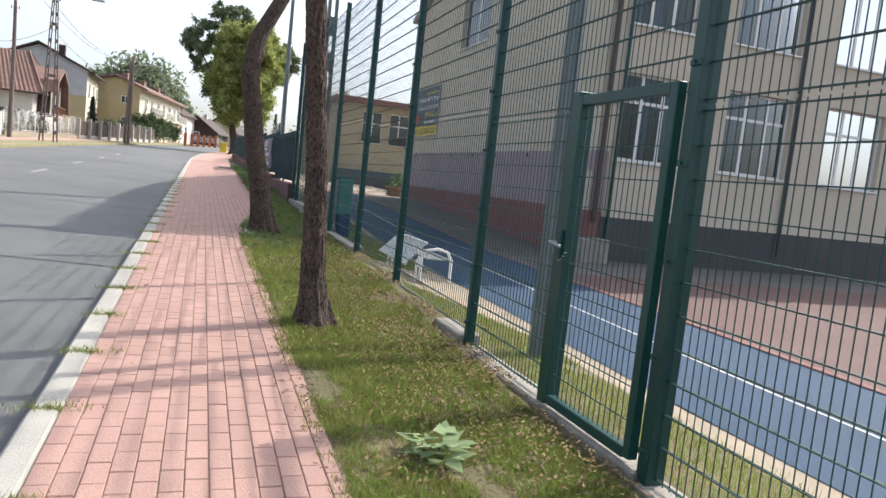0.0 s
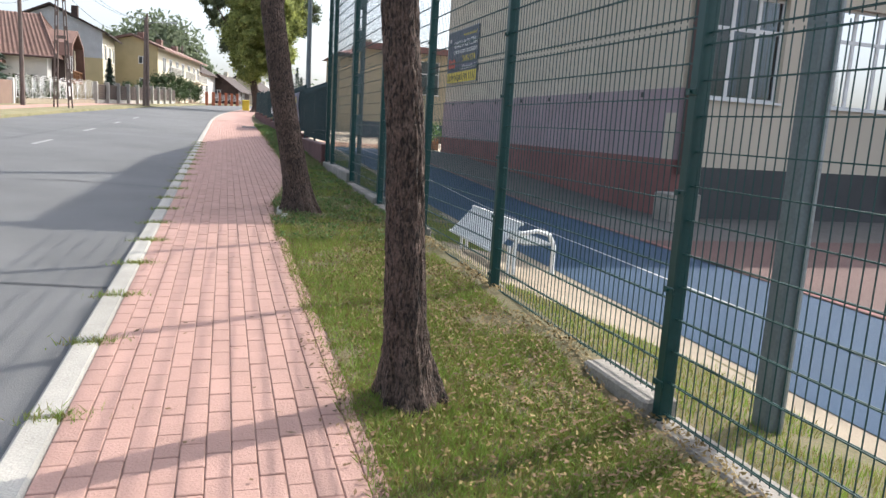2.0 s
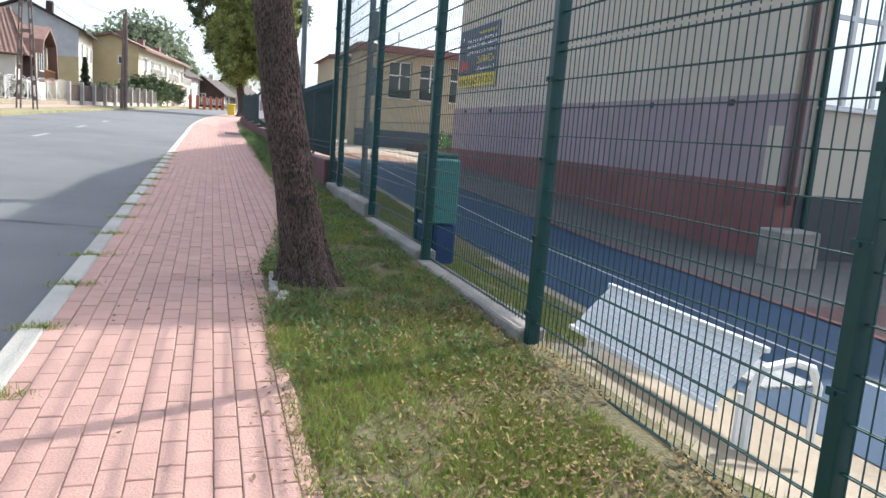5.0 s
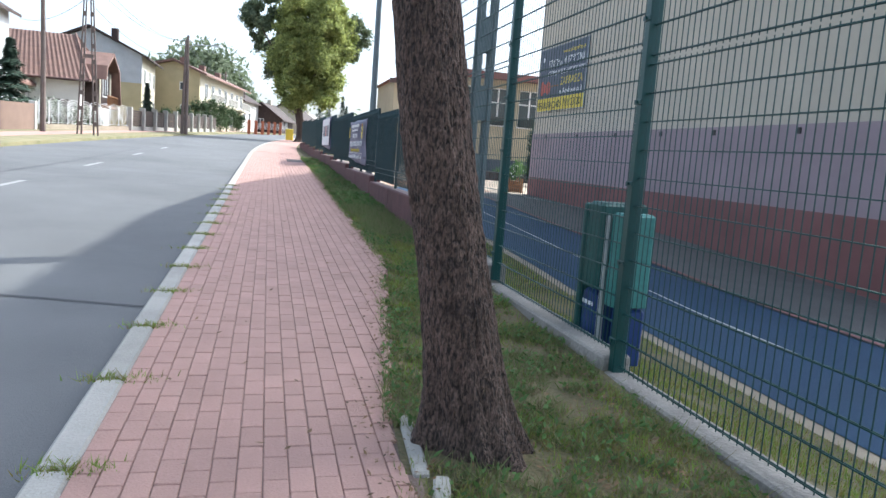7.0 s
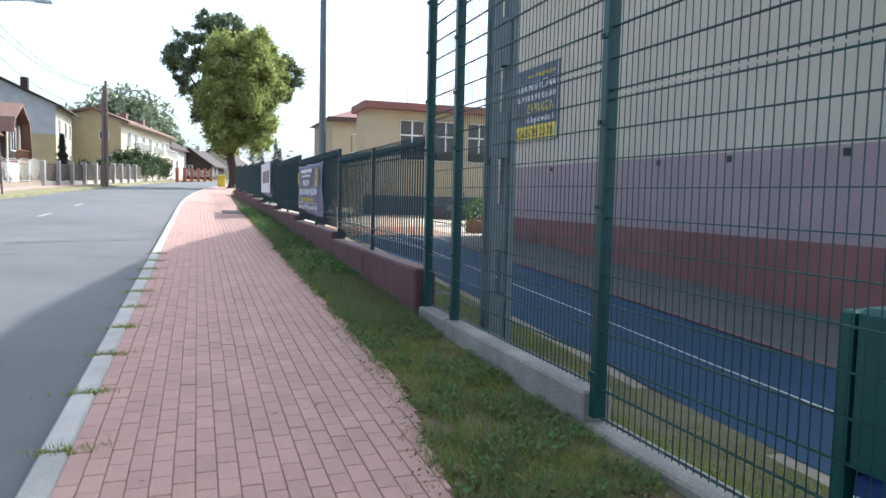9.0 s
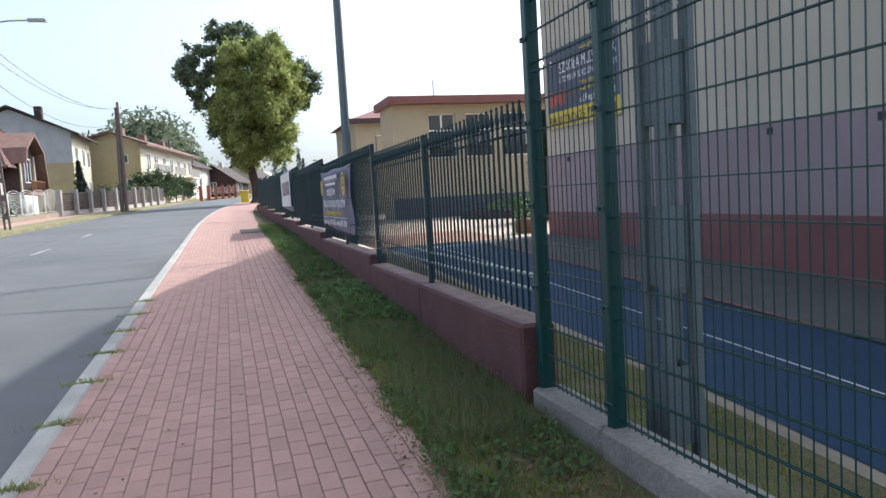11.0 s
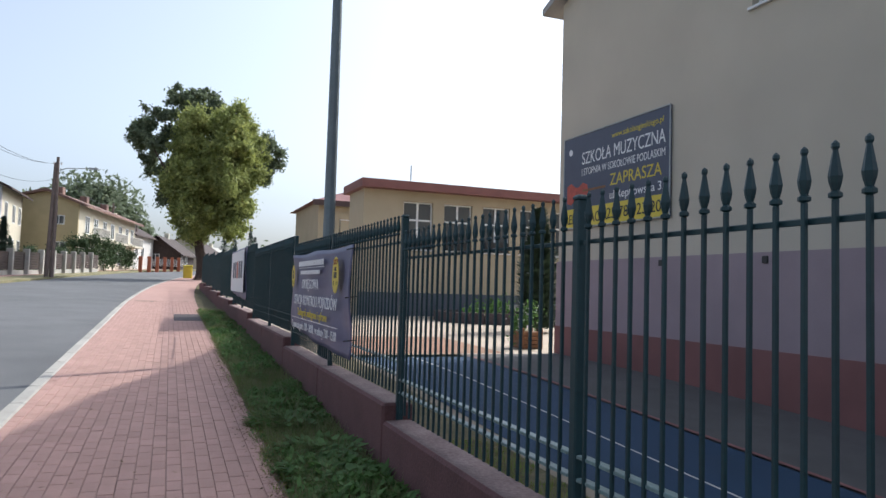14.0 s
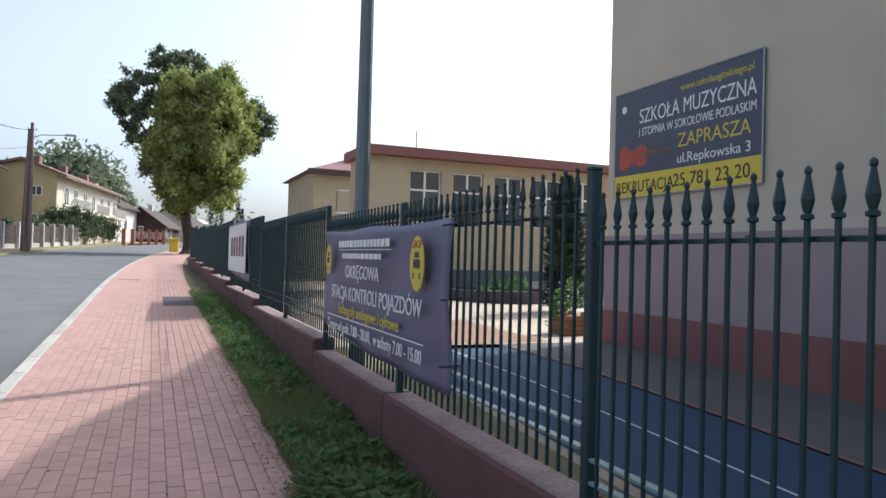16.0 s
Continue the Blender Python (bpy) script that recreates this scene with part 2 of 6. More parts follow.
def clear_glass(name):
    """See-through pane whose gloss grows at a slant."""
    m = bpy.data.materials.new(name)
    m.use_nodes = True
    t = m.node_tree
    t.nodes.remove(t.nodes["Principled BSDF"])
    clear, gloss, mix, fr = (t.nodes.new(k) for k in ("ShaderNodeBsdfTransparent", "ShaderNodeBsdfGlossy", "ShaderNodeMixShader", "ShaderNodeFresnel"))
    clear.inputs["Color"].default_value = (0.55, 0.64, 0.70, 1)
    gloss.inputs["Roughness"].default_value = 0.03
    fr.inputs["IOR"].default_value = 1.4
    t.links.new(fr.outputs["Fac"], mix.inputs["Fac"])
    t.links.new(clear.outputs["BSDF"], mix.inputs[1])
    t.links.new(gloss.outputs["BSDF"], mix.inputs[2])
    t.links.new(mix.outputs["Shader"], t.nodes["Material Output"].inputs["Surface"])
    return m


CLEAR = clear_glass("clear_window_glass")
BROWN = material("brown_pipe", (0.075, 0.04, 0.035), 0.5, 0.15, 4, 40, 0.05)
ROOFTILE = material("brown_roof_tile", (0.20, 0.115, 0.09), 0.75, 0.2, 2, 30, 0.2)
GREYROOF = material("grey_sheet_roof", (0.33, 0.32, 0.31), 0.6, 0.12, 2, 30, 0.1)
REDROOF = material("red_sheet_roof", (0.22, 0.085, 0.072), 0.6, 0.12, 2, 30, 0.1)
BLOCK = material("grey_block_wall", (0.55, 0.55, 0.56), 0.9, 0.12, 1.5, 30, 0.3)
YELLOW = material("yellow_plaster", (0.50, 0.41, 0.24), 0.9, 0.08, 1, 40, 0.15, stain=0.15)
CREAM = material("cream_plaster", (0.56, 0.51, 0.40), 0.9, 0.07, 1, 40, 0.15)
ANNEX = material("tan_plaster", (0.44, 0.37, 0.255), 0.9, 0.07, 1, 40, 0.15, stain=0.1)
WHITEWALL = material("white_plaster", (0.60, 0.58, 0.55), 0.9, 0.07, 1, 40, 0.15)
DARKWOOD = material("dark_wood", (0.055, 0.035, 0.029), 0.8, 0.25, 4, 60, 0.3)
TANWALL = material("brown_wall_render", (0.20, 0.135, 0.105), 0.9, 0.1, 1.5, 40, 0.15, stain=0.2)
POLECON = material("pole_concrete", (0.17, 0.13, 0.115), 0.9, 0.2, 3, 50, 0.3)
def leafy(name, base, dark, through_light, spread=0.7):
    """Leaf: mottled colour with some light shining through from behind."""
    m = material(name, base, 0.75, 0.3, 0.9, 12, 0.0, dark=dark, spread=spread, island=True)
    t = m.node_tree
    b = t.nodes["Principled BSDF"]
    tr = t.nodes.new("ShaderNodeBsdfTranslucent")
    t.links.new(b.inputs["Base Color"].links[0].from_socket, tr.inputs["Color"])
    mix = t.nodes.new("ShaderNodeMixShader")
    mix.inputs["Fac"].default_value = through_light
    t.links.new(b.outputs["BSDF"], mix.inputs[1])
    t.links.new(tr.outputs["BSDF"], mix.inputs[2])
    t.links.new(mix.outputs["Shader"], t.nodes["Material Output"].inputs["Surface"])
    return m


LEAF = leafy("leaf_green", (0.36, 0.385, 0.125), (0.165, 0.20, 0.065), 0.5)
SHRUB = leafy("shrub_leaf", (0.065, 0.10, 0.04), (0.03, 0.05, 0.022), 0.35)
# Shaded copy of the leaf colour, greyed to carry haze on distant crowns.
LEAFSHADED = leafy("leaf_shaded_hazed", (0.19, 0.225, 0.135), (0.10, 0.125, 0.075), 0.5)
CONIFER = material("conifer_green", (0.04, 0.075, 0.045), 0.8, 0.3, 2, 20, 0.0, spread=0.6, island=True)
BLADE = leafy("grass_blade", (0.165, 0.255, 0.042), (0.25, 0.21, 0.075), 0.4, 3.2)
# Second grass colour: dry tips, plus the verge's shade mixed into the green.
DULLBLADE = leafy("shade_dulled_grass_blade", (0.115, 0.165, 0.05), (0.25, 0.22, 0.12), 0.4, 2.2)
WEED = leafy("weed_leaf", (0.11, 0.20, 0.055), (0.06, 0.115, 0.03), 0.4)
PALEWEED = leafy("pale_weed_leaf", (0.26, 0.33, 0.17), (0.12, 0.19, 0.07), 0.3)
DRYLEAF = material("dry_leaf", (0.175, 0.105, 0.05), 0.8, 0.3, 3, 20, 0.0, spread=0.8, island=True)
YELLOWLEAF = material("yellow_leaf", (0.26, 0.19, 0.07), 0.8, 0.3, 3, 20, 0.0, dark=(0.13, 0.085, 0.035), spread=0.9, island=True)
NAVY = material("navy_banner_cloth", (0.105, 0.107, 0.19), 0.45, 0.12, 2, 30, 0.15, bump_scale=5)
SIGNBLUE = material("slate_sign_print", (0.066, 0.077, 0.118), 0.5, 0.1, 2, 30, 0.03)
SIGNYELLOW = material("yellow_print", (0.66, 0.52, 0.05), 0.5, 0.06, 3, 30, 0.02)
SIGNWHITE = material("white_print", (0.78, 0.78, 0.78), 0.5, 0.04, 3, 30, 0.02)
SIGNRED = material("red_print", (0.45, 0.07, 0.04), 0.5, 0.25, 6, 30, 0.02)
SIGNBLACK = material("black_print", (0.02, 0.02, 0.02), 0.5, 0.1, 3, 30, 0.02)
BINGREEN = material("teal_bin_plastic", (0.008, 0.075, 0.066), 0.5, 0.15, 3, 40, 0.05)
BINPALE = material("pale_teal_plastic", (0.055, 0.21, 0.19), 0.5, 0.15, 3, 40, 0.05)
BINBLUE = material("blue_bin_plastic", (0.010, 0.035, 0.15), 0.45, 0.15, 3, 40, 0.05)
STEEL = material("bench_steel", (0.84, 0.84, 0.83), 0.5, 0.06, 5, 60, 0.05)
BOXWOOD = material("planter_wood", (0.24, 0.115, 0.05), 0.7, 0.2, 5, 60, 0.2)
ORANGE = material("orange_paint", (0.36, 0.11, 0.05), 0.6, 0.15, 2, 30, 0.1)
RUST = material("rusty_cover", (0.075, 0.058, 0.06), 0.85, 0.2, 6, 60, 0.3)

SLOPE = 0.027


def g(y):
    """Height of the street's pavement."""
    return SLOPE * y if y < 140 else SLOPE * 140


def yard(y):
    """Height of the ground just inside the fence."""
    return 0.015 * min(y, 62) - 0.07


def low(y):
    """Height of the school yard away from the fence."""
    return min(yard(y), max(-0.2, -0.2 + 0.0438 * (y - 17)))


def yard_z(x, y):
    f = max(0.0, min(1.0, (x - 2.62) / 1.35))
    return yard(y) + (low(y) - yard(y)) * f * f * (3 - 2 * f)


def kerb_x(y):
    return -0.47 + (0.0014 * (y - 40) ** 2 if y > 40 else 0.0)


def road_left(y):
    return -8.6 + 0.0009 * max(0, y - 20) ** 2 + 0.0025 * max(0, y - 95) ** 2


def pave_right(y):
    if y < 11.5:
        return 0.80
    if y < 16:
        return 0.80 + 0.68 * (y - 11.5) / 4.5
    return 1.48 + 0.010 * min(y - 16, 20) + (kerb_x(y) + 0.47 if y > 40 else 0)


def verge(x, y):
    drop = max(0.025, min(0.10, 0.10 - 0.012 * (y - 5))) * max(0.0, min(1.0, (x - 0.9) / 1.2))
    heap = max(0.0, min(1.0, (x - 1.9) / 0.4)) * max(0.0, min(1.0, (y - 5.7) / 0.4, (9.95 - y) / 0.3))
    return g(y) - 0.015 - drop * (1 - 0.75 * heap) + 0.02 * noise.noise((x * 1.7, y * 1.7, 0)) + 0.012 * noise.noise((x * 6, y * 6, 4)) - 0.012 * heap


# ---- ground, road, pavement ----
def land_z(x, y):
    if x > 2.5:
        return low(y) - 0.15 if y < 90 else g(y) - 0.15
    return g(max(y, -60)) - 0.22


structure("ground", MB().sheet([-3000, -400, -60, -30, -10, 0, 2.50, 2.51, 12, 40, 400, 3000],
                               [-3000, -200, -60, -20, 0, 20, 40, 62, 89, 90, 110, 140, 400, 1500, 4000], land_z),
          LAND, "open grassy land round the street", "ground")
ys = [-40 + 2 * i for i in range(91)]
rd = MB()
for y0, y1 in zip(ys, ys[1:]):
    a, b = len(rd.v), 5
    for y in (y0, y1):
        l, r = road_left(y), kerb_x(y) - 0.14
        rd.v += [(l + (r - l) * k / 4, y, g(y) - 0.10 + 0.05 * (1 - (k / 2 - 1) ** 2)) for k in range(5)]
    rd.f += [(a + k, a + k + 1, a + 6 + k, a + 5 + k) for k in range(4)]
structure("road", rd, ASPHALT, "worn grey asphalt street with faint cracks", "road")


def crack(name, pts, w):
    m = MB()
    for p, q in zip(pts, pts[1:]):
        zz = lambda x, y: g(y) - 0.10 + 0.05 * (1 - ((x - road_left(y)) / (kerb_x(y) - 0.14 - road_left(y)) * 2 - 1) ** 2) + 0.004
        d = (Vector(q) - Vector(p)).normalized()
        n = Vector((-d.y, d.x)) * w / 2
        c = [Vector(p) + n, Vector(q) + n, Vector(q) - n, Vector(p) - n]
        m.add([(v.x, v.y, zz(v.x, v.y)) for v in c], [(0, 1, 2, 3)])
    return m


TAR = material("tar_seam", (0.05, 0.05, 0.055), 0.7, 0.2, 5, 60, 0.1)
for k, pts in enumerate(([(-0.6, 7.9), (-2.4, 8.2), (-4.4, 7.9), (-7.5, 8.3)], [(-0.6, 14.2), (-2.2, 14.5), (-4.8, 14.1)],
                         [(-0.6, 24.6), (-3, 24.9), (-5, 24.5), (-8, 25.0)], [(-0.6, 36.2), (-8, 36.8)], [(-5.2, 22), (-4.9, 30), (-4.9, 41)])):
    structure("trim", crack("trim", pts, 0.05), TAR, "dark tar seam across the asphalt", "road seam")
FADED = material("faded_road_paint", (0.36, 0.36, 0.35), 0.85, 0.3, 3, 40, 0.1, stain=0.4)
for k in range(4):
    y0 = 21.5 + 6.6 * k
    x0 = -4.25 + 0.0010 * max(0, y0 - 40) ** 2
    structure("trim", crack("trim", [(x0, y0), (x0 + 0.02 * 1.7, y0 + 1.8)], 0.12), FADED, "worn white dash of road marking", "road marking")

# bed under the pavers and the far pavement
bed = MB()
ys = [-12 + 1.5 * i for i in range(0, 120)]
for y0, y1 in zip(ys, ys[1:]):
    for y in (y0, y1):
        drop = 0.012 if y < 45 else 0.0
        bed.v += [(kerb_x(y), y, g(y) - drop), (pave_right(y) + 0.02, y, g(y) - drop)]
    n = len(bed.v)
    bed.f.append((n - 4, n - 3, n - 1, n - 2))
bed_ob = structure("pavement", bed, JOINT, "pavement of pink-red concrete pavers in running bond", "pavement")
far = MB()
for y0, y1 in zip(ys, ys[1:]):
    if y0 >= 44.9:
        n = len(far.v)
        far.v += [(kerb_x(y0), y0, g(y0) + 0.004), (pave_right(y0), y0, g(y0) + 0.004), (pave_right(y1), y1, g(y1) + 0.004), (kerb_x(y1), y1, g(y1) + 0.004)]
        far.f.append((n, n + 1, n + 2, n + 3))
structure("pavement_2", far, PAVER, "far stretch of pink-red paved footway", "pavement")

# left bank, left footway
bank = MB()
for y0, y1 in zip(ys, ys[1:]):
    n = len(bank.v)
    for y in (y0, y1):
        l = road_left(y)
        bank.v += [(l, y, g(y) - 0.10), (l, y, g(y) + 0.03), (l - 0.14, y, g(y) + 0.03), (l - 1.6, y, g(y) + 0.05), (l - 14, y, g(y) + 0.02)]
    bank.f += [(n + k, n + k + 1, n + 6 + k, n + 5 + k) for k in range(4)]
structure("verge_far_side", bank, BANK, "dry grassy bank along the far kerb", "verge")
fp = MB()
for y0, y1 in zip(ys, ys[1:]):
    n = len(fp.v)
    fp.v += [(road_left(y0) - 1.7, y0, g(y0) + 0.06), (road_left(y0) - 3.4, y0, g(y0) + 0.06), (road_left(y1) - 3.4, y1, g(y1) + 0.06), (road_left(y1) - 1.7, y1, g(y1) + 0.06)]
    fp.f.append((n, n + 1, n + 2, n + 3))
structure("pavement_3", fp, PAVER, "footway of the far side in pale red paving", "pavement")

# verge with soil
vg = MB()
xs_n = 12
ys = [-10 + 0.35 * i for i in range(230)]
for j, y in enumerate(ys):
    r = pave_right(y)
    vg.v += [(r + (2.52 - r) * i / xs_n, y, verge(r + (2.52 - r) * i / xs_n, y)) for i in range(xs_n + 1)]
n = xs_n + 1
vg.f = [(j * n + i, j * n + i + 1, (j + 1) * n + i + 1, (j + 1) * n + i) for j in range(len(ys) - 1) for i in range(xs_n)]
structure("verge", vg, SOIL, "dry patchy grass verge between pavement and fence", "verge", smooth=True)


# ---- school yard ----
def strip(name, x_a, x_b, y0, y1, lift, mat, label, category, steps=30):
    m = MB()
    cols = 7 if x_a(0) < 3.9 else 1
    for k in range(steps):
        a, b = y0 + (y1 - y0) * k / steps, y0 + (y1 - y0) * (k + 1) / steps
        for c in range(cols):
            q = [(x_a(y) + (x_b(y) - x_a(y)) * f, y) for y, f in ((a, c / cols), (a, (c + 1) / cols), (b, (c + 1) / cols), (b, c / cols))]
            m.add([(x, y, yard_z(x, y) + lift) for x, y in q], [(0, 1, 2, 3)])
    return structure(name, m, mat, label, category)


def near_edge(y):
    return 3.92 + 0.045 * max(0.0, min(y, 19) - 4)


def far_edge(y):
    return 6.58 + 0.05 * max(0.0, min(y, 16) - 5)


def sand_edge(y):
    """Street-side edge of the sand, widest under the bench."""
    worn = max(0.0, min(1.0, (y - 6.4) / 2.0, (11.2 - y) / 0.7))
    return near_edge(y) - (0.34 if y < 11 else 0.16) * (1 - worn) - (near_edge(y) - 2.72) * worn


strip("yard_grass", lambda y: 2.52, near_edge, -12, 62, 0.0, SOIL, "mown grass strip inside the fence", "grass")
strip("yard_sand", sand_edge, near_edge, -12, 33, 0.005, SAND, "pale sandy strip beside the running track", "sand", 90)
strip("running_track", near_edge, far_edge, -12, 33, 0.012, BLUE, "blue rubber running track in the school yard", "running track")
strip("trim", lambda y: near_edge(y) * 0.52 + far_edge(y) * 0.48, lambda y: near_edge(y) * 0.52 + far_edge(y) * 0.48 + 0.035,
      -12, 33, 0.017, LINE, "white lane line on the blue track", "lane line")
strip("sports_court", far_edge, lambda y: 30.0, -12, 12.5, 0.010, REDRUBBER, "brick-red rubber sports court", "court")
strip("yard_paving", far_edge, lambda y: 30.0, 12.5, 33.5, 0.010, SETTS, "grey paving round the school wall, darkened for its shade", "paving")
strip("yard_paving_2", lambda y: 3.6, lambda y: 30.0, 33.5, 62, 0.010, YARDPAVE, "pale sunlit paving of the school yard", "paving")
strip("kerb_track", lambda y: far_edge(y) + 0.0, lambda y: far_edge(y) + 0.08, -12, 33, 0.035, BRICKRED, "low red rubber kerb of the track", "kerb")


# ---- school building ----
def wall_face(mb, axis, c, u0, u1, z0, z1, holes, thick):
    """A wall in the plane axis = c with window holes (u0, u1, z0, z1)."""
    us = sorted({u0, u1, *[h[0] for h in holes], *[h[1] for h in holes]})
    zs = sorted({z0, z1, *[h[2] for h in holes], *[h[3] for h in holes]})
    solid = {(i, j) for i in range(len(us) - 1) for j in range(len(zs) - 1)
             if not any(h[0] < (us[i] + us[i + 1]) / 2 < h[1] and h[2] < (zs[j] + zs[j + 1]) / 2 < h[3] for h in holes)}
    seen = {}

    def vert(i, j, k):
        if (i, j, k) not in seen:
            seen[i, j, k] = len(mb.v)
            d = c + thick * k
            mb.v.append((d, us[i], zs[j]) if axis == "x" else (us[i], d, zs[j]))
        return seen[i, j, k]
    for i, j in sorted(solid):
        for k in (0, 1):
            mb.f.append((vert(i, j, k), vert(i + 1, j, k), vert(i + 1, j + 1, k), vert(i, j + 1, k)))
        for di, dj, a, b in ((-1, 0, (i, j), (i, j + 1)), (1, 0, (i + 1, j), (i + 1, j + 1)), (0, -1, (i, j), (i + 1, j)), (0, 1, (i, j + 1), (i + 1, j + 1))):
            if (i + di, j + dj) not in solid:
                mb.f.append((vert(*a, 0), vert(*b, 0), vert(*b, 1), vert(*a, 1)))
    return mb



def window(parent, axis, c, u0, u1, z0, z1, cols=2, bar=0.06, transom=0.7, depth=0.14, name="window", blinds=False):
    """A white framed window set into an opening; it faces the lower side of its axis."""
    w = thing(name, "", "", kind="")
    w.parent = parent
    fr, pane, sill = MB(), MB(), MB()

    def bx(m, a, b, p, q, d0, d1):
        if axis == "x":
            m.bevel_box(c + d0, a, p, c + d1, b, q, 0.006)
        else:
            m.bevel_box(a, c + d0, p, b, c + d1, q, 0.006)
    d = depth
    bx(fr, u0, u0 + bar, z0, z1, d, d + 0.07)
    bx(fr, u1 - bar, u1, z0, z1, d, d + 0.07)
    bx(fr, u0, u1, z0, z0 + bar, d - 0.003, d + 0.073)
    bx(fr, u0, u1, z1 - bar, z1, d - 0.003, d + 0.073)
    for k in range(1, cols):
        u = u0 + (u1 - u0) * k / cols
        bx(fr, u - bar * 0.8, u + bar * 0.8, z0, z1, d + 0.002, d + 0.068)
    if transom:
        zt = z0 + (z1 - z0) * transom
        bx(fr, u0, u1, zt - bar * 0.7, zt + bar * 0.7, d + 0.004, d + 0.066)
    part("frame", fr, WHITE, w, "white window frame")
    for k in range(cols):
        a, b = u0 + (u1 - u0) * k / cols, u0 + (u1 - u0) * (k + 1) / cols
        pm = MB()
        bx(pm, a + 0.01, b - 0.01, z0 + 0.02, z1 - 0.02, d + 0.03, d + 0.04)
        part("pane", pm, CLEAR if blinds else GLASS, w, "reflecting glass pane")
        if blinds and (k + int(u0 * 7 + z0 * 3)) % 4:
            n, f = 9, 0.55 + 0.45 * ((k * 5 + int(u0 * 3)) % 3) / 2
            for i in range(n):
                p0 = a + 0.05 + (b - a - 0.1) * f * i / n
                bl = MB()
                bx(bl, p0, p0 + (b - a - 0.1) * f / n * 0.8, z0 + 0.12, z1 - 0.05, d + 0.12 + 0.012 * (i % 2), d + 0.13 + 0.012 * (i % 2))
                part("blind_slat", bl, BLIND, w, "pale vertical blind slat")
    bx(sill, u0 - 0.06, u1 + 0.06, z0 - 0.05, z0, -0.06, d + 0.02)
    part("sill", sill, WHITE, w, "pale window sill")
    return w


school = thing("school_building", "three-storey beige school building with mauve plinth", "building")
WX, WY, CY = 9.8, 15.8, 33.63
gable_holes = [(24.4, 27.4, 6.88, 8.9)]
top = 9.1
gw = wall_face(MB(), "x", WX, WY, CY, 2.7, top, gable_holes, 0.4)
part("gable_wall", gw, PLASTER, school, "weathered beige plaster wall")
VERGE = [(32.4, 9.62), (30.8, 10.4), (28.0, 11.25), (24.4, 11.8)]
part("gable_top", MB().prism([(CY, 9.104), (CY, 9.2)] + VERGE + [(WY, 11.95), (WY, 9.104)], "x", WX, WX + 0.4), PLASTER, school, "beige plaster under the roof verge")
part("plinth", MB().box(WX - 0.035, WY, 1.12, WX + 0.38, CY + 0.03, 2.7), MAUVE, school, "mauve-grey rendered plinth")
part("base_course", MB().box(WX - 0.05, WY, -0.5, WX + 0.38, CY + 0.04, 1.12), BRICKRED, school, "dark red rendered base")
holes = []
for k in range(5):
    for z0, z1 in ((2.53, 4.82), (6.08, 8.4), (9.55, 11.3)):
        holes.append((10.38 + 3.62 * k - 0.25 * (k > 0), 12.42 + 3.62 * k, z0, z1))
fw = wall_face(MB(), "y", WY, WX + 0.4, 30, 0.98, 11.95, holes, 0.4)
part("front_wall", fw, PLASTER, school, "beige plaster front wall")
part("plinth", MB().box(WX + 0.36, WY - 0.03, -0.5, 30, WY + 0.38, 0.98), GREYBASE, school, "dark grey rendered base")
for u0, u1, z0, z1 in holes:
    window(school, "y", WY, u0, u1, z0, z1, cols=3, transom=0.68 if z0 < 5 else 0, blinds=True)
for u0, u1, z0, z1 in gable_holes:
    window(school, "x", WX, u0, u1, z0, z1, cols=2, transom=0)
part("far_wall", MB().box(WX + 0.4, CY - 0.4, -0.5, 30, CY, 9.25), PLASTER, school)
part("back_wall", MB().box(29.6, WY + 0.4, -0.5, 30, CY - 0.4, 9.2), PLASTER, school)
roof = MB().prism([(CY + 0.55, 9.08), (CY + 0.55, 9.25)] + [(y, z + 0.22) for y, z in VERGE] + [(15.2, 12.17), (15.2, 11.955)] + [(y, z + 0.005) for y, z in reversed(VERGE)], "x", WX - 0.30, 30.2)
part("roof", roof, GREYROOF, school, "pale grey sheet roof with overhanging eaves")
part("floor_slab", MB().box(WX + 0.4, WY + 0.4, 5.2, 29.6, CY - 0.4, 5.4), PLASTER, school)
part("downpipe", MB().rod((WX + 0.12, WY - 0.10, 0.8), (WX + 0.12, WY - 0.10, 11.9), 0.07, 10), BROWN, school, "dark brown downpipe at the corner")
part("downpipe", MB().rod((16.15, WY - 0.09, 0.3), (16.15, WY - 0.09, 11.9), 0.05, 10), GREYBASE, school, "grey downpipe between the windows")
part("vent_block", MB().bevel_box(WX - 0.55, 15.0, low(15), WX + 0.25, 15.6, 0.42, 0.03), CONCRETE, school, "rough concrete footing at the corner pipe")
for y in (17.2, 19.8, 22.4, 24.6, 27.0, 29.6, 32.2):
    part("vent", MB().bevel_box(WX - 0.06, y, 2.52, WX, y + 0.12, 2.64, 0.01), SIGNBLACK, school, "small black wall vent")
part("repair_patch", MB().box(WX - 0.043, WY + 0.02, 1.05, WX - 0.02, WY + 0.42, 2.15), PLASTER, school, "pale plaster repair patch")
part("conduit", MB().rod((10.36, WY - 0.06, 0.3), (10.36, WY - 0.06, 9.0), 0.045, 8), GREEN, school, "green-painted conduit down the corner")

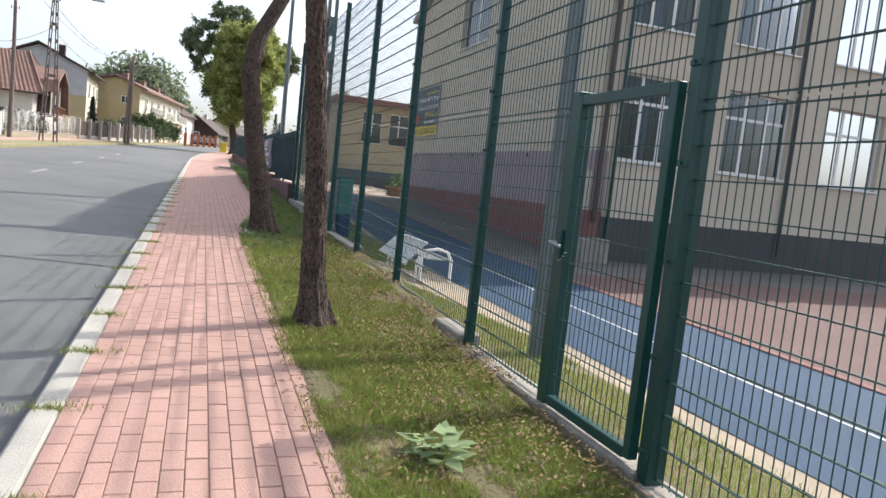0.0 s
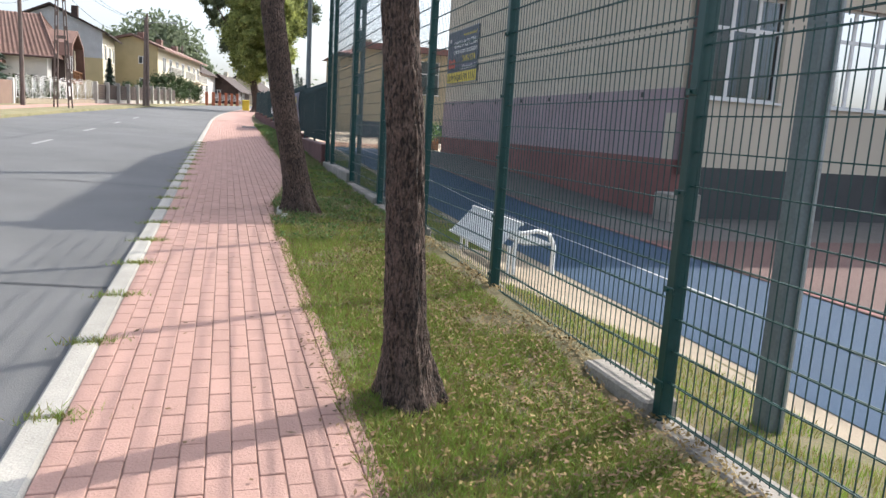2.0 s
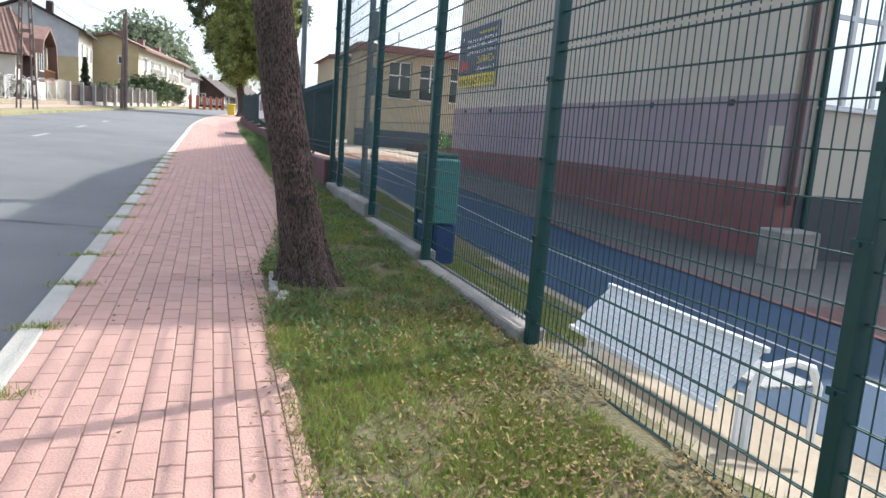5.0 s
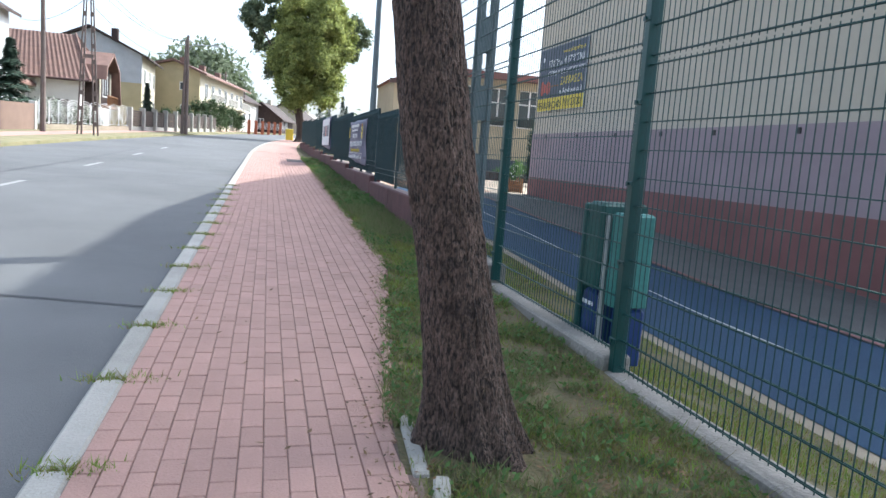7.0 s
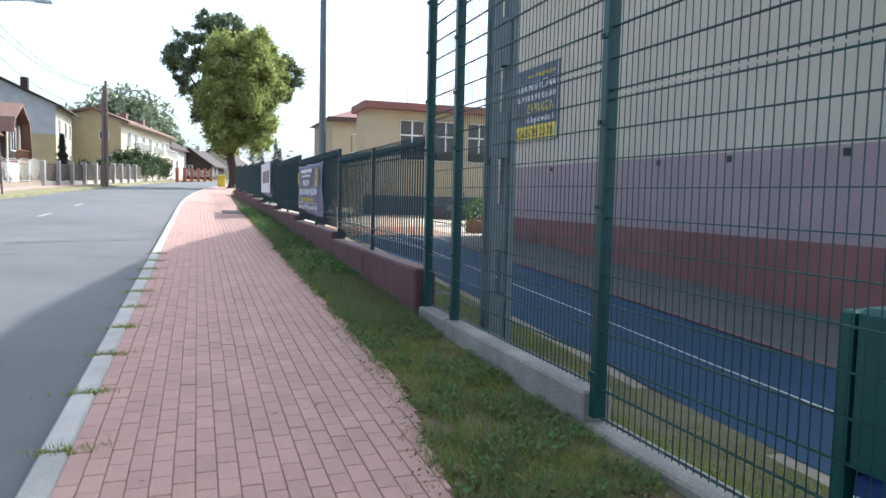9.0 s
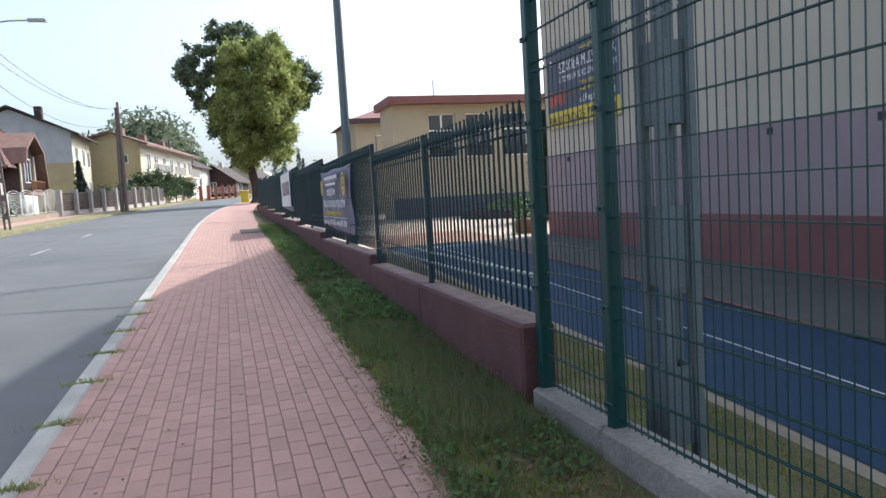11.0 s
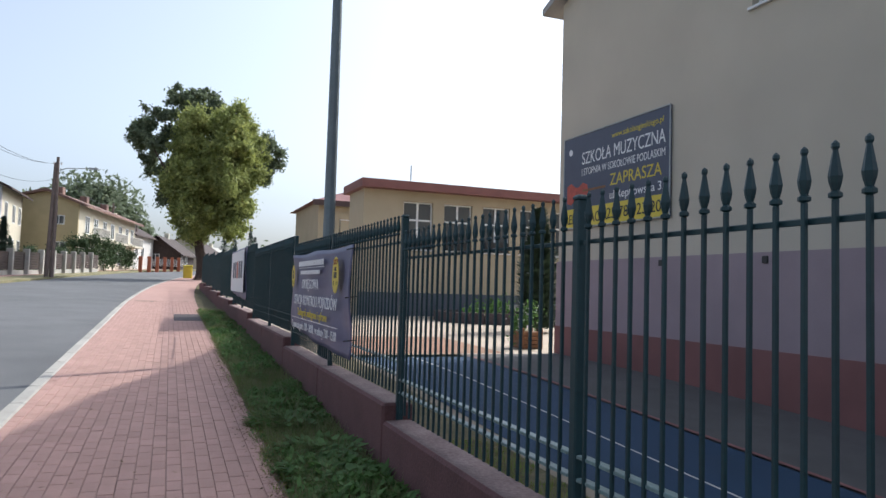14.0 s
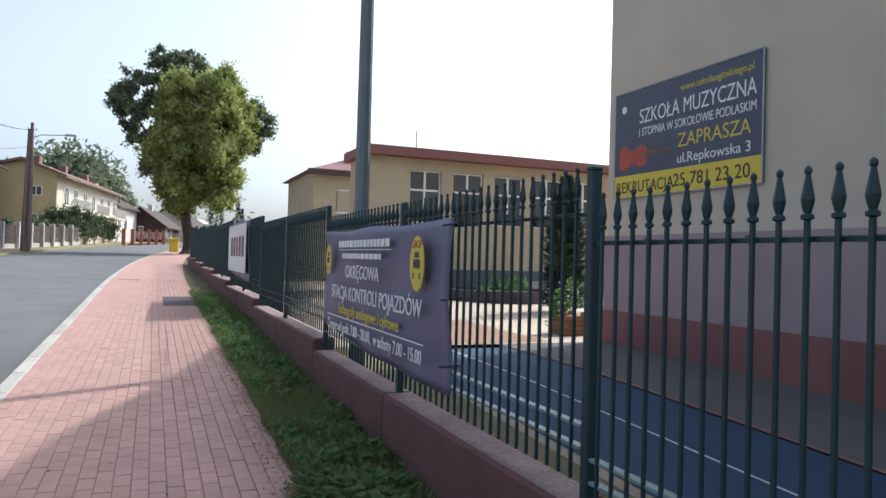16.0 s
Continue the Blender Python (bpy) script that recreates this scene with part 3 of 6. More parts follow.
sign = thing("wall_sign", "large slate-blue music school sign on the beige wall", "sign")
SY0, SY1, SZ0, SZ1 = 29.41, 33.35, 3.48, 5.68
sx = WX - 0.05
part("board", MB().bevel_box(sx, SY0, SZ0, WX, SY1, SZ1, 0.008), SIGNBLUE, sign, "slate-blue printed board")
part("strip", MB().box(sx - 0.004, SY0 + 0.02, SZ0 + 0.02, sx, SY1 - 0.02, SZ0 + 0.46), SIGNYELLOW, sign, "yellow band along the bottom")
for a, b in (((SY0, SZ0), (SY1, SZ0)), ((SY0, SZ1), (SY1, SZ1)), ((SY0, SZ0), (SY0, SZ1)), ((SY1, SZ0), (SY1, SZ1))):
    part("edge_strip", MB().rod((sx, a[0], a[1]), (sx, b[0], b[1]), 0.018, 6), GALV, sign)
tx = sx - 0.003
text_part("lettering", "www.szkolaoginskiego.pl", 0.13, (tx, 30.48, 5.38), SIGNYELLOW, sign, 1.75)
text_part("lettering", "SZKOŁA MUZYCZNA", 0.30, (tx, 31.05, 4.96), SIGNWHITE, sign, 3.0)
text_part("lettering", "I STOPNIA W SOKOŁOWIE PODLASKIM", 0.17, (tx, 31.05, 4.70), SIGNWHITE, sign, 3.0)
text_part("lettering", "ZAPRASZA", 0.27, (tx, 30.53, 4.33), SIGNYELLOW, sign, 1.75)
text_part("lettering", "ul.Repkowska 3", 0.19, (tx, 30.53, 4.03), SIGNWHITE, sign, 1.75)
text_part("lettering", "REKRUTACJA", 0.24, (tx - 0.004, 32.38, 3.58), SIGNBLACK, sign, 1.75)
text_part("lettering", "25 781 23 20", 0.25, (tx - 0.004, 30.58, 3.60), SIGNBLACK, sign, 1.85)
vio = MB()
prof = [(0.0, 0.20), (0.18, 0.26), (0.36, 0.15), (0.5, 0.13), (0.68, 0.23), (0.86, 0.17), (0.9, 0.05)]
vio.prism([(33.18 - a, 4.30 + b) for a, b in prof] + [(33.18 - a, 4.30 - b) for a, b in reversed(prof)], "x", tx - 0.002, sx)
part("violin_print", vio, SIGNRED, sign, "red printed violin shape")
part("violin_neck", MB().box(tx - 0.004, 31.58, 4.31, sx, 32.5, 4.36), BOXWOOD, sign)
part("emblem", MB().rod((tx, 33.05, 5.32), (sx, 33.05, 5.32), 0.08, 12), SIGNWHITE, sign, "small round white emblem")


# ---- mesh fence ----
FX = 2.43
POSTS = [-5.1, -2.6, -0.1, 2.45, 5.13, 7.66, 10.03, 12.52, 15.06, 17.60, 18.44]
BASE = {-5.1: -0.12, -2.6: -0.05, -0.1: -0.02, 2.45: 0.03, 5.13: 0.12, 7.66: 0.16, 10.03: 0.31, 12.52: 0.40, 15.06: 0.585, 17.60: 0.585}
mesh_fence = thing("mesh_fence", "tall dark green welded wire mesh fence on concrete footing", "fence")


def mesh_panel(y0, y1, z0, z1):
    m = MB()
    n = round((y1 - y0) / 0.0555)
    for i in range(1, n):
        y = y0 + (y1 - y0) * i / n
        m.rod((FX, y, z0), (FX, y, z1), 0.0030, 4)
    k = max(2, round((z1 - z0) / 0.177))
    for i in range(k + 1):
        z = z0 + 0.02 + (z1 - z0 - 0.04) * i / k
        for dx in (-0.007, 0.007):
            m.rod((FX + dx, y0, z), (FX + dx, y1, z), 0.0042, 4)
    return m


def fence_post(y, z0, z1, w=0.055):
    post = part("post", MB().bevel_box(FX - w * 0.75, y - w * 0.6, z0, FX + w * 0.75, y + w * 0.6, z1, 0.006), GREEN, mesh_fence)
    part("cap", MB().bevel_box(FX - w * 0.8, y - w * 0.65, z1, FX + w * 0.8, y + w * 0.65, z1 + 0.012, 0.004), SIGNBLACK, post, "black plastic post cap")
    for k in range(8):
        z = z0 + 0.25 + k * 0.5
        b = MB().bevel_box(FX - w * 0.75 - 0.012, y - 0.04, z, FX - w * 0.75, y + 0.04, z + 0.03, 0.003)
        b.rod((FX - w * 0.75 - 0.022, y, z + 0.015), (FX - w * 0.75 - 0.01, y, z + 0.015), 0.009, 6)
        part("clamp", b, GREEN, post, "bolted panel clamp")


for y0, y1 in zip(POSTS, POSTS[1:]):
    zb = BASE[y0]
    fence_post(y0, zb - 0.15, zb + 4.05 if y0 < 17 else 4.62, 0.075 if y0 == 2.45 else 0.055)
    if y0 == 2.45:
        tagged(part("wire_panel", mesh_panel(3.66, y1, zb + 0.02, zb + 1.95), GREEN, mesh_fence), kind="stuff")
    else:
        tagged(part("wire_panel", mesh_panel(y0, y1, zb + 0.02, zb + 1.95), GREEN, mesh_fence), kind="stuff")
    tagged(part("wire_panel", mesh_panel(y0, y1, zb + 1.965, zb + 4.0), GREEN, mesh_fence), kind="stuff")
    cut = {5.13: 5.85, 7.66: 7.95}.get(y0, y1 + 0.02)
    part("footing", MB().bevel_box(2.34, y0 + 0.03, zb - 0.5, 2.55, cut, zb, 0.015), CONCRETE, mesh_fence, "weathered concrete footing beam")
    if cut < y1:
        part("footing", MB().bevel_box(2.35, cut + 0.002, zb - 0.5, 2.54, y1 + 0.02, zb - 0.05, 0.015), CONCRETE, mesh_fence, "footing beam sunk in the soil")
fence_post(18.44, 0.45, 4.62)

gate = thing("mesh_gate", "closed green steel mesh gate with padlock chain", "gate")
gz = BASE[2.45] + 0.04


def gate_bar(y0, z0, y1, z1, w=0.03):
    part("gate_frame", MB().bevel_box(FX - 0.06 - w, y0, z0, FX - 0.06 + w, y1, z1, 0.005), GREEN, gate)


gate_bar(2.53, gz, 2.59, 2.06)
gate_bar(3.48, gz, 3.56, 2.06)
gate_bar(2.592, gz - 0.01, 3.478, gz + 0.05)
gate_bar(2.592, 2.0, 3.478, 2.06)
part("post", MB().bevel_box(FX - 0.06, 3.57, gz - 0.2, FX + 0.06, 3.67, 2.10, 0.006), GREEN, gate)
gp = MB()
for i in range(1, 18):
    gp.rod((FX - 0.06, 2.57 + i * 0.0545, gz), (FX - 0.06, 2.57 + i * 0.0545, 2.03), 0.003, 4)
for i in range(1, 11):
    gp.rod((FX - 0.06, 2.55, gz + i * 0.185), (FX - 0.06, 3.52, gz + i * 0.185), 0.0045, 4)
tagged(part("gate_mesh", gp, GREEN, gate), kind="stuff")
lk = MB().bevel_box(FX - 0.115, 3.50, 1.02, FX - 0.075, 3.57, 1.20, 0.006)
part("lock_case", lk, GREEN, gate, "green steel lock case")
part("door_handle", MB().tube([(FX - 0.12, 3.54, 1.12), (FX - 0.17, 3.54, 1.12), (FX - 0.17, 3.44, 1.11), (FX - 0.16, 3.41, 1.10)], [0.01] * 4, 6), GALV, gate, "bright lever handle")
ch = MB()
for k in range(7):
    a = k / 6
    ch.rod((FX - 0.10, 3.60 - 0.14 * a, 1.06 - 0.05 * math.sin(a * 3.1)), (FX - 0.10, 3.57 - 0.14 * a, 1.05 - 0.05 * math.sin(a * 3.1 + 0.3)), 0.004, 5)
part("chain", ch, GALV, gate, "short steel chain")

# ---- spear railing on its red-brown plinth ----
railing = thing("spear_railing", "dark green steel railing with spear tips on red-brown plinth", "fence")
RPOSTS = [18.50 + 2.44 * k for k in range(17)]


def picket_mesh():
    m = MB().bevel_box(-0.0075, -0.0075, 0.0, 0.0075, 0.0075, 1.19, 0.002)
    m.lathe(0, 0, [(0.008, 1.19), (0.018, 1.195), (0.018, 1.205), (0.010, 1.212), (0.016, 1.232), (0.019, 1.25), (0.013, 1.285), (0.007, 1.32), (0.011, 1.328), (0.010, 1.338), (0.002, 1.346)], 6)
    return m.mesh("picket", RAILGREEN)


PICKET = picket_mesh()


def rail_panel(k, y0, y1):
    zt = 0.975 + 0.125 * (k // 2)
    yb = min(g(y0), g(y1)) - 0.4
    part("plinth", MB().bevel_box(2.30, y0 + 0.002, yb, 2.54, y1, zt, 0.02), PLINTH_RED, railing, "chipped red-brown painted concrete plinth")
    part("worn_top", MB().bevel_box(2.322, y0 + 0.02, zt - 0.01, 2.518, y1 - 0.02, zt + 0.003, 0.002), DUSTTOP, railing, "dusty worn top of the plinth")
    if k:
        part("post", MB().bevel_box(FX - 0.025, y0 - 0.025, zt - 0.12, FX + 0.025, y0 + 0.025, zt + 1.39, 0.006), RAILGREEN, railing)
        part("cap", MB().bevel_box(FX - 0.029, y0 - 0.029, zt + 1.39, FX + 0.029, y0 + 0.029, zt + 1.41, 0.01), RAILGREEN, railing)
    for z, w, h in ((0.20, 0.022, 0.014), (0.295, 0.022, 0.014), (1.195, 0.009, 0.018)):
        part("rail", MB().bevel_box(FX - w, y0 + 0.035, zt + z, FX + w, y1 - 0.035, zt + z + h, 0.003), RAILFLAT if z < 1 else RAILGREEN, railing)
    if k < 10:
        for i in range(1, 25):
            p = new("picket", PICKET)
            p.location = (FX - 0.022, y0 + 2.44 * i / 25, zt + 0.065)
            p.parent = railing
    else:
        m = MB()
        for i in range(1, 25):
            m.bevel_box(FX - 0.03, y0 + 2.44 * i / 25 - 0.01, zt + 0.06, FX - 0.01, y0 + 2.44 * i / 25 + 0.01, zt + 1.36, 0.004)
        tagged(part("picket_rest", m, RAILGREEN, railing), kind="stuff")


for k, (y0, y1) in enumerate(zip(RPOSTS, RPOSTS[1:])):
    rail_panel(k, y0, y1)


def banner(name, y0, y1, z0, z1, label, mat, sag):
    """Cloth tied to the railing: a sheet with folds, thick enough to have edges."""
    b = thing(name, label, "banner")
    nx, nz = 44, 20
    m = MB()
    for side in (0.0, 0.006):
        for j in range(nz + 1):
            for i in range(nx + 1):
                u, v = i / nx, j / nz
                dx = 0.016 * math.sin(u * 21 + v * 3) * (1 - v) + 0.010 * math.sin(u * 9 - v * 7) + 0.02 * noise.noise((u * 4, v * 3, 1)) + 0.02 * math.sin(v * 9 + u * 5) * (1 - v) * (u > 0.6) * (u - 0.6)
                dz = -sag * math.sin(u * math.pi * 2.0) ** 2 * (v ** 3) * 0.4 + 0.15 * (1 - v) * (u - 0.5) * -1.0
                m.v.append((2.372 + dx + side, y1 - (y1 - y0) * u, z0 + (z1 - z0) * v + dz - sag * (1 - v) * 0.5 * math.sin(u * math.pi)))
    n, s = nx + 1, (nx + 1) * (nz + 1)
    for j in range(nz):
        for i in range(nx):
            a = j * n + i
            m.f += [(a, a + 1, a + n + 1, a + n), (s + a, s + a + n, s + a + n + 1, s + a + 1)]
    edge = [i for i in range(nx)]
    for j in (0, nz):
        m.f += [(j * n + i, j * n + i + 1, s + j * n + i + 1, s + j * n + i) for i in edge]
    for i in (0, nx):
        m.f += [(j * n + i, (j + 1) * n + i, s + (j + 1) * n + i, s + j * n + i) for j in range(nz)]
    part("cloth", m, mat, b, smooth=True)
    for y in (y0 + 0.05, y1 - 0.05):
        for z in (z0 + 0.1, (z0 + z1) / 2, z1 - 0.05):
            part("tie", MB().rod((2.33, y, z), (FX, y + 0.09 * (1 if y > (y0 + y1) / 2 else -1), z + 0.02), 0.006, 5), SIGNBLACK, b, "black cable tie")
    return b


ban = banner("vehicle_station_banner", 24.77, 28.11, 1.34, 2.35, "creased navy advertising banner tied to the railing", NAVY, 0.05)
bx = 2.322
text_part("lettering", "OKRĘGOWA", 0.115, (bx, 26.58, 1.910), SIGNWHITE, ban, 1.0)
text_part("lettering", "STACJA KONTROLI POJAZDÓW", 0.125, (bx, 26.35, 1.710), SIGNWHITE, ban, 2.45)
text_part("lettering", "Tachografy analogowe i cyfrowe", 0.095, (bx, 26.45, 1.575), SIGNYELLOW, ban, 1.75)
text_part("lettering", "Czynne od godz. 7.00 - 20.00,  w soboty 7.00 - 15.00", 0.095, (bx, 26.41, 1.410), SIGNWHITE, ban, 2.6)
part("line", MB().box(bx - 0.001, 25.08, 1.535, bx + 0.003, 27.73, 1.543), SIGNWHITE, ban)
part("line", MB().box(bx - 0.001, 25.78, 2.155, bx + 0.003, 27.33, 2.161), SIGNWHITE, ban)
for a, b, z, h in ((25.83, 27.35, 2.18, 0.06), (26.03, 27.23, 2.08, 0.045)):
    y = a
    while y < b:
        w = random.uniform(0.04, 0.11)
        part("print_bar", MB().box(bx - 0.001, y, z, bx + 0.003, min(b, y + w), z + h), SIGNWHITE, ban)
        y += w + 0.025
for yc, s in ((25.23, 1.0), (27.75, 0.78)):
    e = MB()
    e.add([(bx - 0.002, yc + 0.135 * s * math.cos(a * math.pi / 10), 2.06 + 0.185 * s * math.sin(a * math.pi / 10) * (1 if a < 10 else 0.95)) for a in range(20)]
          + [(bx + 0.003, yc + 0.135 * s * math.cos(a * math.pi / 10), 2.06 + 0.185 * s * math.sin(a * math.pi / 10)) for a in range(20)],
          [tuple(range(20)), tuple(range(39, 19, -1))] + [(i, (i + 1) % 20, 20 + (i + 1) % 20, 20 + i) for i in range(20)])
    part("badge", e, SIGNYELLOW, ban, "yellow oval badge")
    part("badge_print", MB().box(bx - 0.004, yc - 0.06 * s, 2.03, bx, yc + 0.06 * s, 2.09), SIGNBLACK, ban)
    part("badge_print", MB().prism([(yc - 0.05 * s, 2.10), (yc + 0.05 * s, 2.10), (yc + 0.035 * s, 2.14), (yc - 0.035 * s, 2.14)], "x", bx - 0.004, bx), SIGNBLACK, ban)
    part("badge_print", MB().box(bx - 0.004, yc - 0.07 * s, 1.96, bx, yc - 0.05 * s, 2.0), SIGNBLACK, ban)
    part("badge_print", MB().box(bx - 0.004, yc + 0.05 * s, 1.96, bx, yc + 0.07 * s, 2.0), SIGNBLACK, ban)
text_part("lettering", "SKP", 0.055, (bx - 0.003, 25.23, 2.165), ORANGE, ban, 0.2)
ban2 = banner("pale_banner", 34.4, 38.1, 1.64, 2.76, "faded pale banner with dark bars on the railing", NAVY, 0.03)
part("print_panel", MB().box(2.328, 34.6, 1.73, 2.334, 37.8, 2.70), SIGNWHITE, ban2, "white printed middle field")
for k in range(5):
    part("print_bar", MB().box(2.324, 34.9 + 0.5 * k, 2.05, 2.328, 35.25 + 0.5 * k, 2.45), SIGNRED if k == 2 else SIGNBLUE, ban2)


# ---- trees ----
def crown_mesh(blobs, count, size, seed):
    """Many small folded leaf clumps, thicker towards the outside of each lump of the crown."""
    rnd = np.random.default_rng(seed)
    vs, fs = [], []
    total = sum(b[3] ** 2 for b in blobs)
    for cx, cy, cz, r in blobs:
        n = int(count * r * r / total)
        d = rnd.normal(size=(n, 3))
        d /= np.linalg.norm(d, axis=1)[:, None]
        rad = r * np.clip(np.abs(rnd.normal(size=n)) * 0.62 + 0.12, 0, 1.7)
        c = np.array([cx, cy, cz]) + d * rad[:, None] * np.array([1, 1, 0.9])
        c += np.stack([np.sin(c[:, 1] * 2.1), np.cos(c[:, 0] * 1.9), np.sin(c[:, 0] * 2.3 + c[:, 1])], 1) * 0.25
        u = rnd.normal(size=(n, 3))
        u /= np.linalg.norm(u, axis=1)[:, None]
        w = np.cross(u, d + 0.4 * rnd.normal(size=(n, 3)))
        w /= np.linalg.norm(w, axis=1)[:, None]
        s = size * (0.6 + 0.8 * rnd.random(n))[:, None]
        dn = np.array([0, 0, -0.25])
        p = np.stack([c - u * s, c + w * s * 0.5 + dn * s * 0.3, c + u * s + dn * s, c - w * s * 0.5], 1).reshape(-1, 3)
        k = sum(len(v) for v in vs)
        i = np.arange(n)[:, None] * 4 + k
        vs.append(p)
        fs.append(np.concatenate([i + np.array([[0, 1, 3]]), i + np.array([[1, 2, 3]])]))
    return np.concatenate(vs), np.concatenate(fs)


def raw_mesh(name, v, f, mat):
    me = bpy.data.meshes.new(name)
    me.vertices.add(len(v))
    me.vertices.foreach_set("co", np.asarray(v, dtype=np.float32).ravel())
    me.loops.add(len(f) * 3)
    me.loops.foreach_set("vertex_index", np.asarray(f, dtype=np.int32).ravel())
    me.polygons.add(len(f))
    me.polygons.foreach_set("loop_start", np.arange(0, len(f) * 3, 3, dtype=np.int32))
    me.update(calc_edges=True)
    me.materials.append(mat)
    return me


def leaves(name, blobs, count, size, seed, mat, parent):
    ob = new(name, raw_mesh(name, *crown_mesh(blobs, count, size, seed), mat))
    ob.parent = parent
    return ob


def trunk(parent, pts, radii, n=28, seed=0.0):
    """A trunk along pts with flared roots and furrowed bark plates."""
    fine_p, fine_r = [], []
    for k in range(len(pts) - 1):
        steps = max(8, int((Vector(pts[k + 1]) - Vector(pts[k])).length / (0.018 if n > 20 else 0.15)))
        for s in range(steps + (k == len(pts) - 2)):
            f = s / steps
            fine_p.append(Vector(pts[k]).lerp(Vector(pts[k + 1]), f))
            fine_r.append(radii[k] * (1 - f) + radii[k + 1] * f)
    m = MB()
    z0 = fine_p[0].z
    w = n * 4
    for c, r in zip(fine_p, fine_r):
        flare = math.exp(-(c.z - z0) * 4.6)
        for i in range(w):
            a = 2 * math.pi * i / w
            ca, sa = math.cos(a), math.sin(a)
            q = 0.55 * noise.noise((ca * 1.5, sa * 1.5, c.z * 2.2 + seed))
            furrow = 1 - 2.2 * abs(noise.noise((ca * r * 42 + q + seed, sa * r * 42, c.z * 6.5 + q)))
            flake = noise.noise((ca * r * 70, sa * r * 70 + seed, c.z * 26))
            relief = 0.0075 * furrow + 0.0045 * flake + 0.05 * r * noise.noise((ca * 1.3, sa * 1.3, c.z * 1.2 + seed))
            root = flare * (0.50 + 0.85 * max(0, math.sin(a * 3 + seed)) ** 2 + 0.6 * max(0, math.sin(a * 5 + seed * 2)) ** 3)
            rr = r * (1 + root) + relief
            m.v.append((c.x + rr * ca, c.y + rr * sa, c.z))
    for k in range(len(fine_p) - 1):
        m.f += [(k * w + i, k * w + (i + 1) % w, (k + 1) * w + (i + 1) % w, (k + 1) * w + i) for i in range(w)]
    m.f.append(tuple(range((len(fine_p) - 1) * w, len(fine_p) * w)))
    return part("trunk", m, BARK, parent, smooth=False)


def limbs(parent, base, tips, r):
    for k, t in enumerate(tips):
        b, t = Vector(base), Vector(t)
        mid = b.lerp(t, 0.5) + Vector((0.15 * math.sin(k * 2.3), 0.15 * math.cos(k * 1.7), 0.25))
        part("limb", MB().tube([b, b.lerp(mid, 0.5), mid, mid.lerp(t, 0.5), t], [r, r * 0.8, r * 0.6, r * 0.4, r * 0.15], 8, 0.15, k), BARK, parent)


tree1 = thing("street_tree", "dark rough-barked street tree beside the pavement", "tree", group="street trees")
trunk(tree1, [(1.10, 5.34, 0.03), (1.05, 5.35, 0.5), (1.01, 5.36, 1.4), (0.95, 5.36, 2.0), (0.88, 5.36, 2.8), (0.84, 5.4, 3.8), (1.0, 5.5, 5.4)], [0.108, 0.096, 0.084, 0.082, 0.08, 0.078, 0.075], seed=1.0)
limbs(tree1, (1.04, 5.5, 5.3), [(0.1, 4.6, 7.6), (2.2, 5.2, 7.9), (1.0, 6.8, 8.2), (1.6, 4.4, 8.4)], 0.10)
leaves("crown", [(0.2, 4.7, 7.9, 1.1), (2.2, 5.2, 8.2, 1.2), (1.0, 6.8, 8.5, 1.2), (1.5, 4.6, 9.0, 1.2)], 9000, 0.10, 3, LEAF, tree1)
tree2 = thing("street_tree", "leaning dark-barked street tree with bent trunk", "tree", group="street trees")
trunk(tree2, [(1.20, 11.50, 0.20), (1.10, 11.52, 0.7), (0.91, 11.58, 1.7), (0.75, 11.7, 2.9), (0.86, 11.8, 3.5), (1.25, 11.95, 4.3), (1.45, 12.1, 5.6)], [0.165, 0.16, 0.15, 0.14, 0.135, 0.12, 0.10], seed=5.0)
limbs(tree2, (1.45, 12.1, 5.5), [(0.6, 11.2, 8.0), (2.4, 12.4, 8.2), (1.3, 13.4, 8.4)], 0.10)
leaves("crown", [(0.6, 11.2, 8.3, 1.1), (2.3, 12.4, 8.6, 1.2), (1.3, 13.4, 8.8, 1.2)], 7500, 0.10, 4, LEAF, tree2)
tree3 = thing("broad_street_tree", "full leafy street tree with broad rounded crown", "tree")
TX, TY = 3.1, 74.0
zb = g(TY) - 0.05
trunk(tree3, [(TX, TY, zb), (TX - 0.1, TY, zb + 1.5), (TX - 0.5, TY + 0.1, zb + 3.6), (TX - 0.9, TY, zb + 6)], [0.42, 0.36, 0.33, 0.25], n=14, seed=8.0)
limbs(tree3, (TX - 0.5, TY, zb + 3.5), [(TX - 4.0, TY, zb + 10), (TX + 3, TY, zb + 9), (TX - 1.0, TY + 2, zb + 12), (TX + 1.5, TY - 2, zb + 7)], 0.2)
def lumps(cx, cy, cz, rx, rz, n, r0, r1, seed):
    """Small lumps spread over and inside an egg-shaped crown."""
    rnd = random.Random(seed)
    out = []
    for k in range(n):
        a, f = rnd.uniform(0, 2 * math.pi), rnd.uniform(-1, 1)
        q = rnd.uniform(0.45, 1.0)
        w = math.sqrt(1 - f * f) * q
        out.append((cx + rx * w * math.cos(a), cy + rx * 0.8 * w * math.sin(a), cz + rz * f * q, rnd.uniform(r0, r1)))
    return out


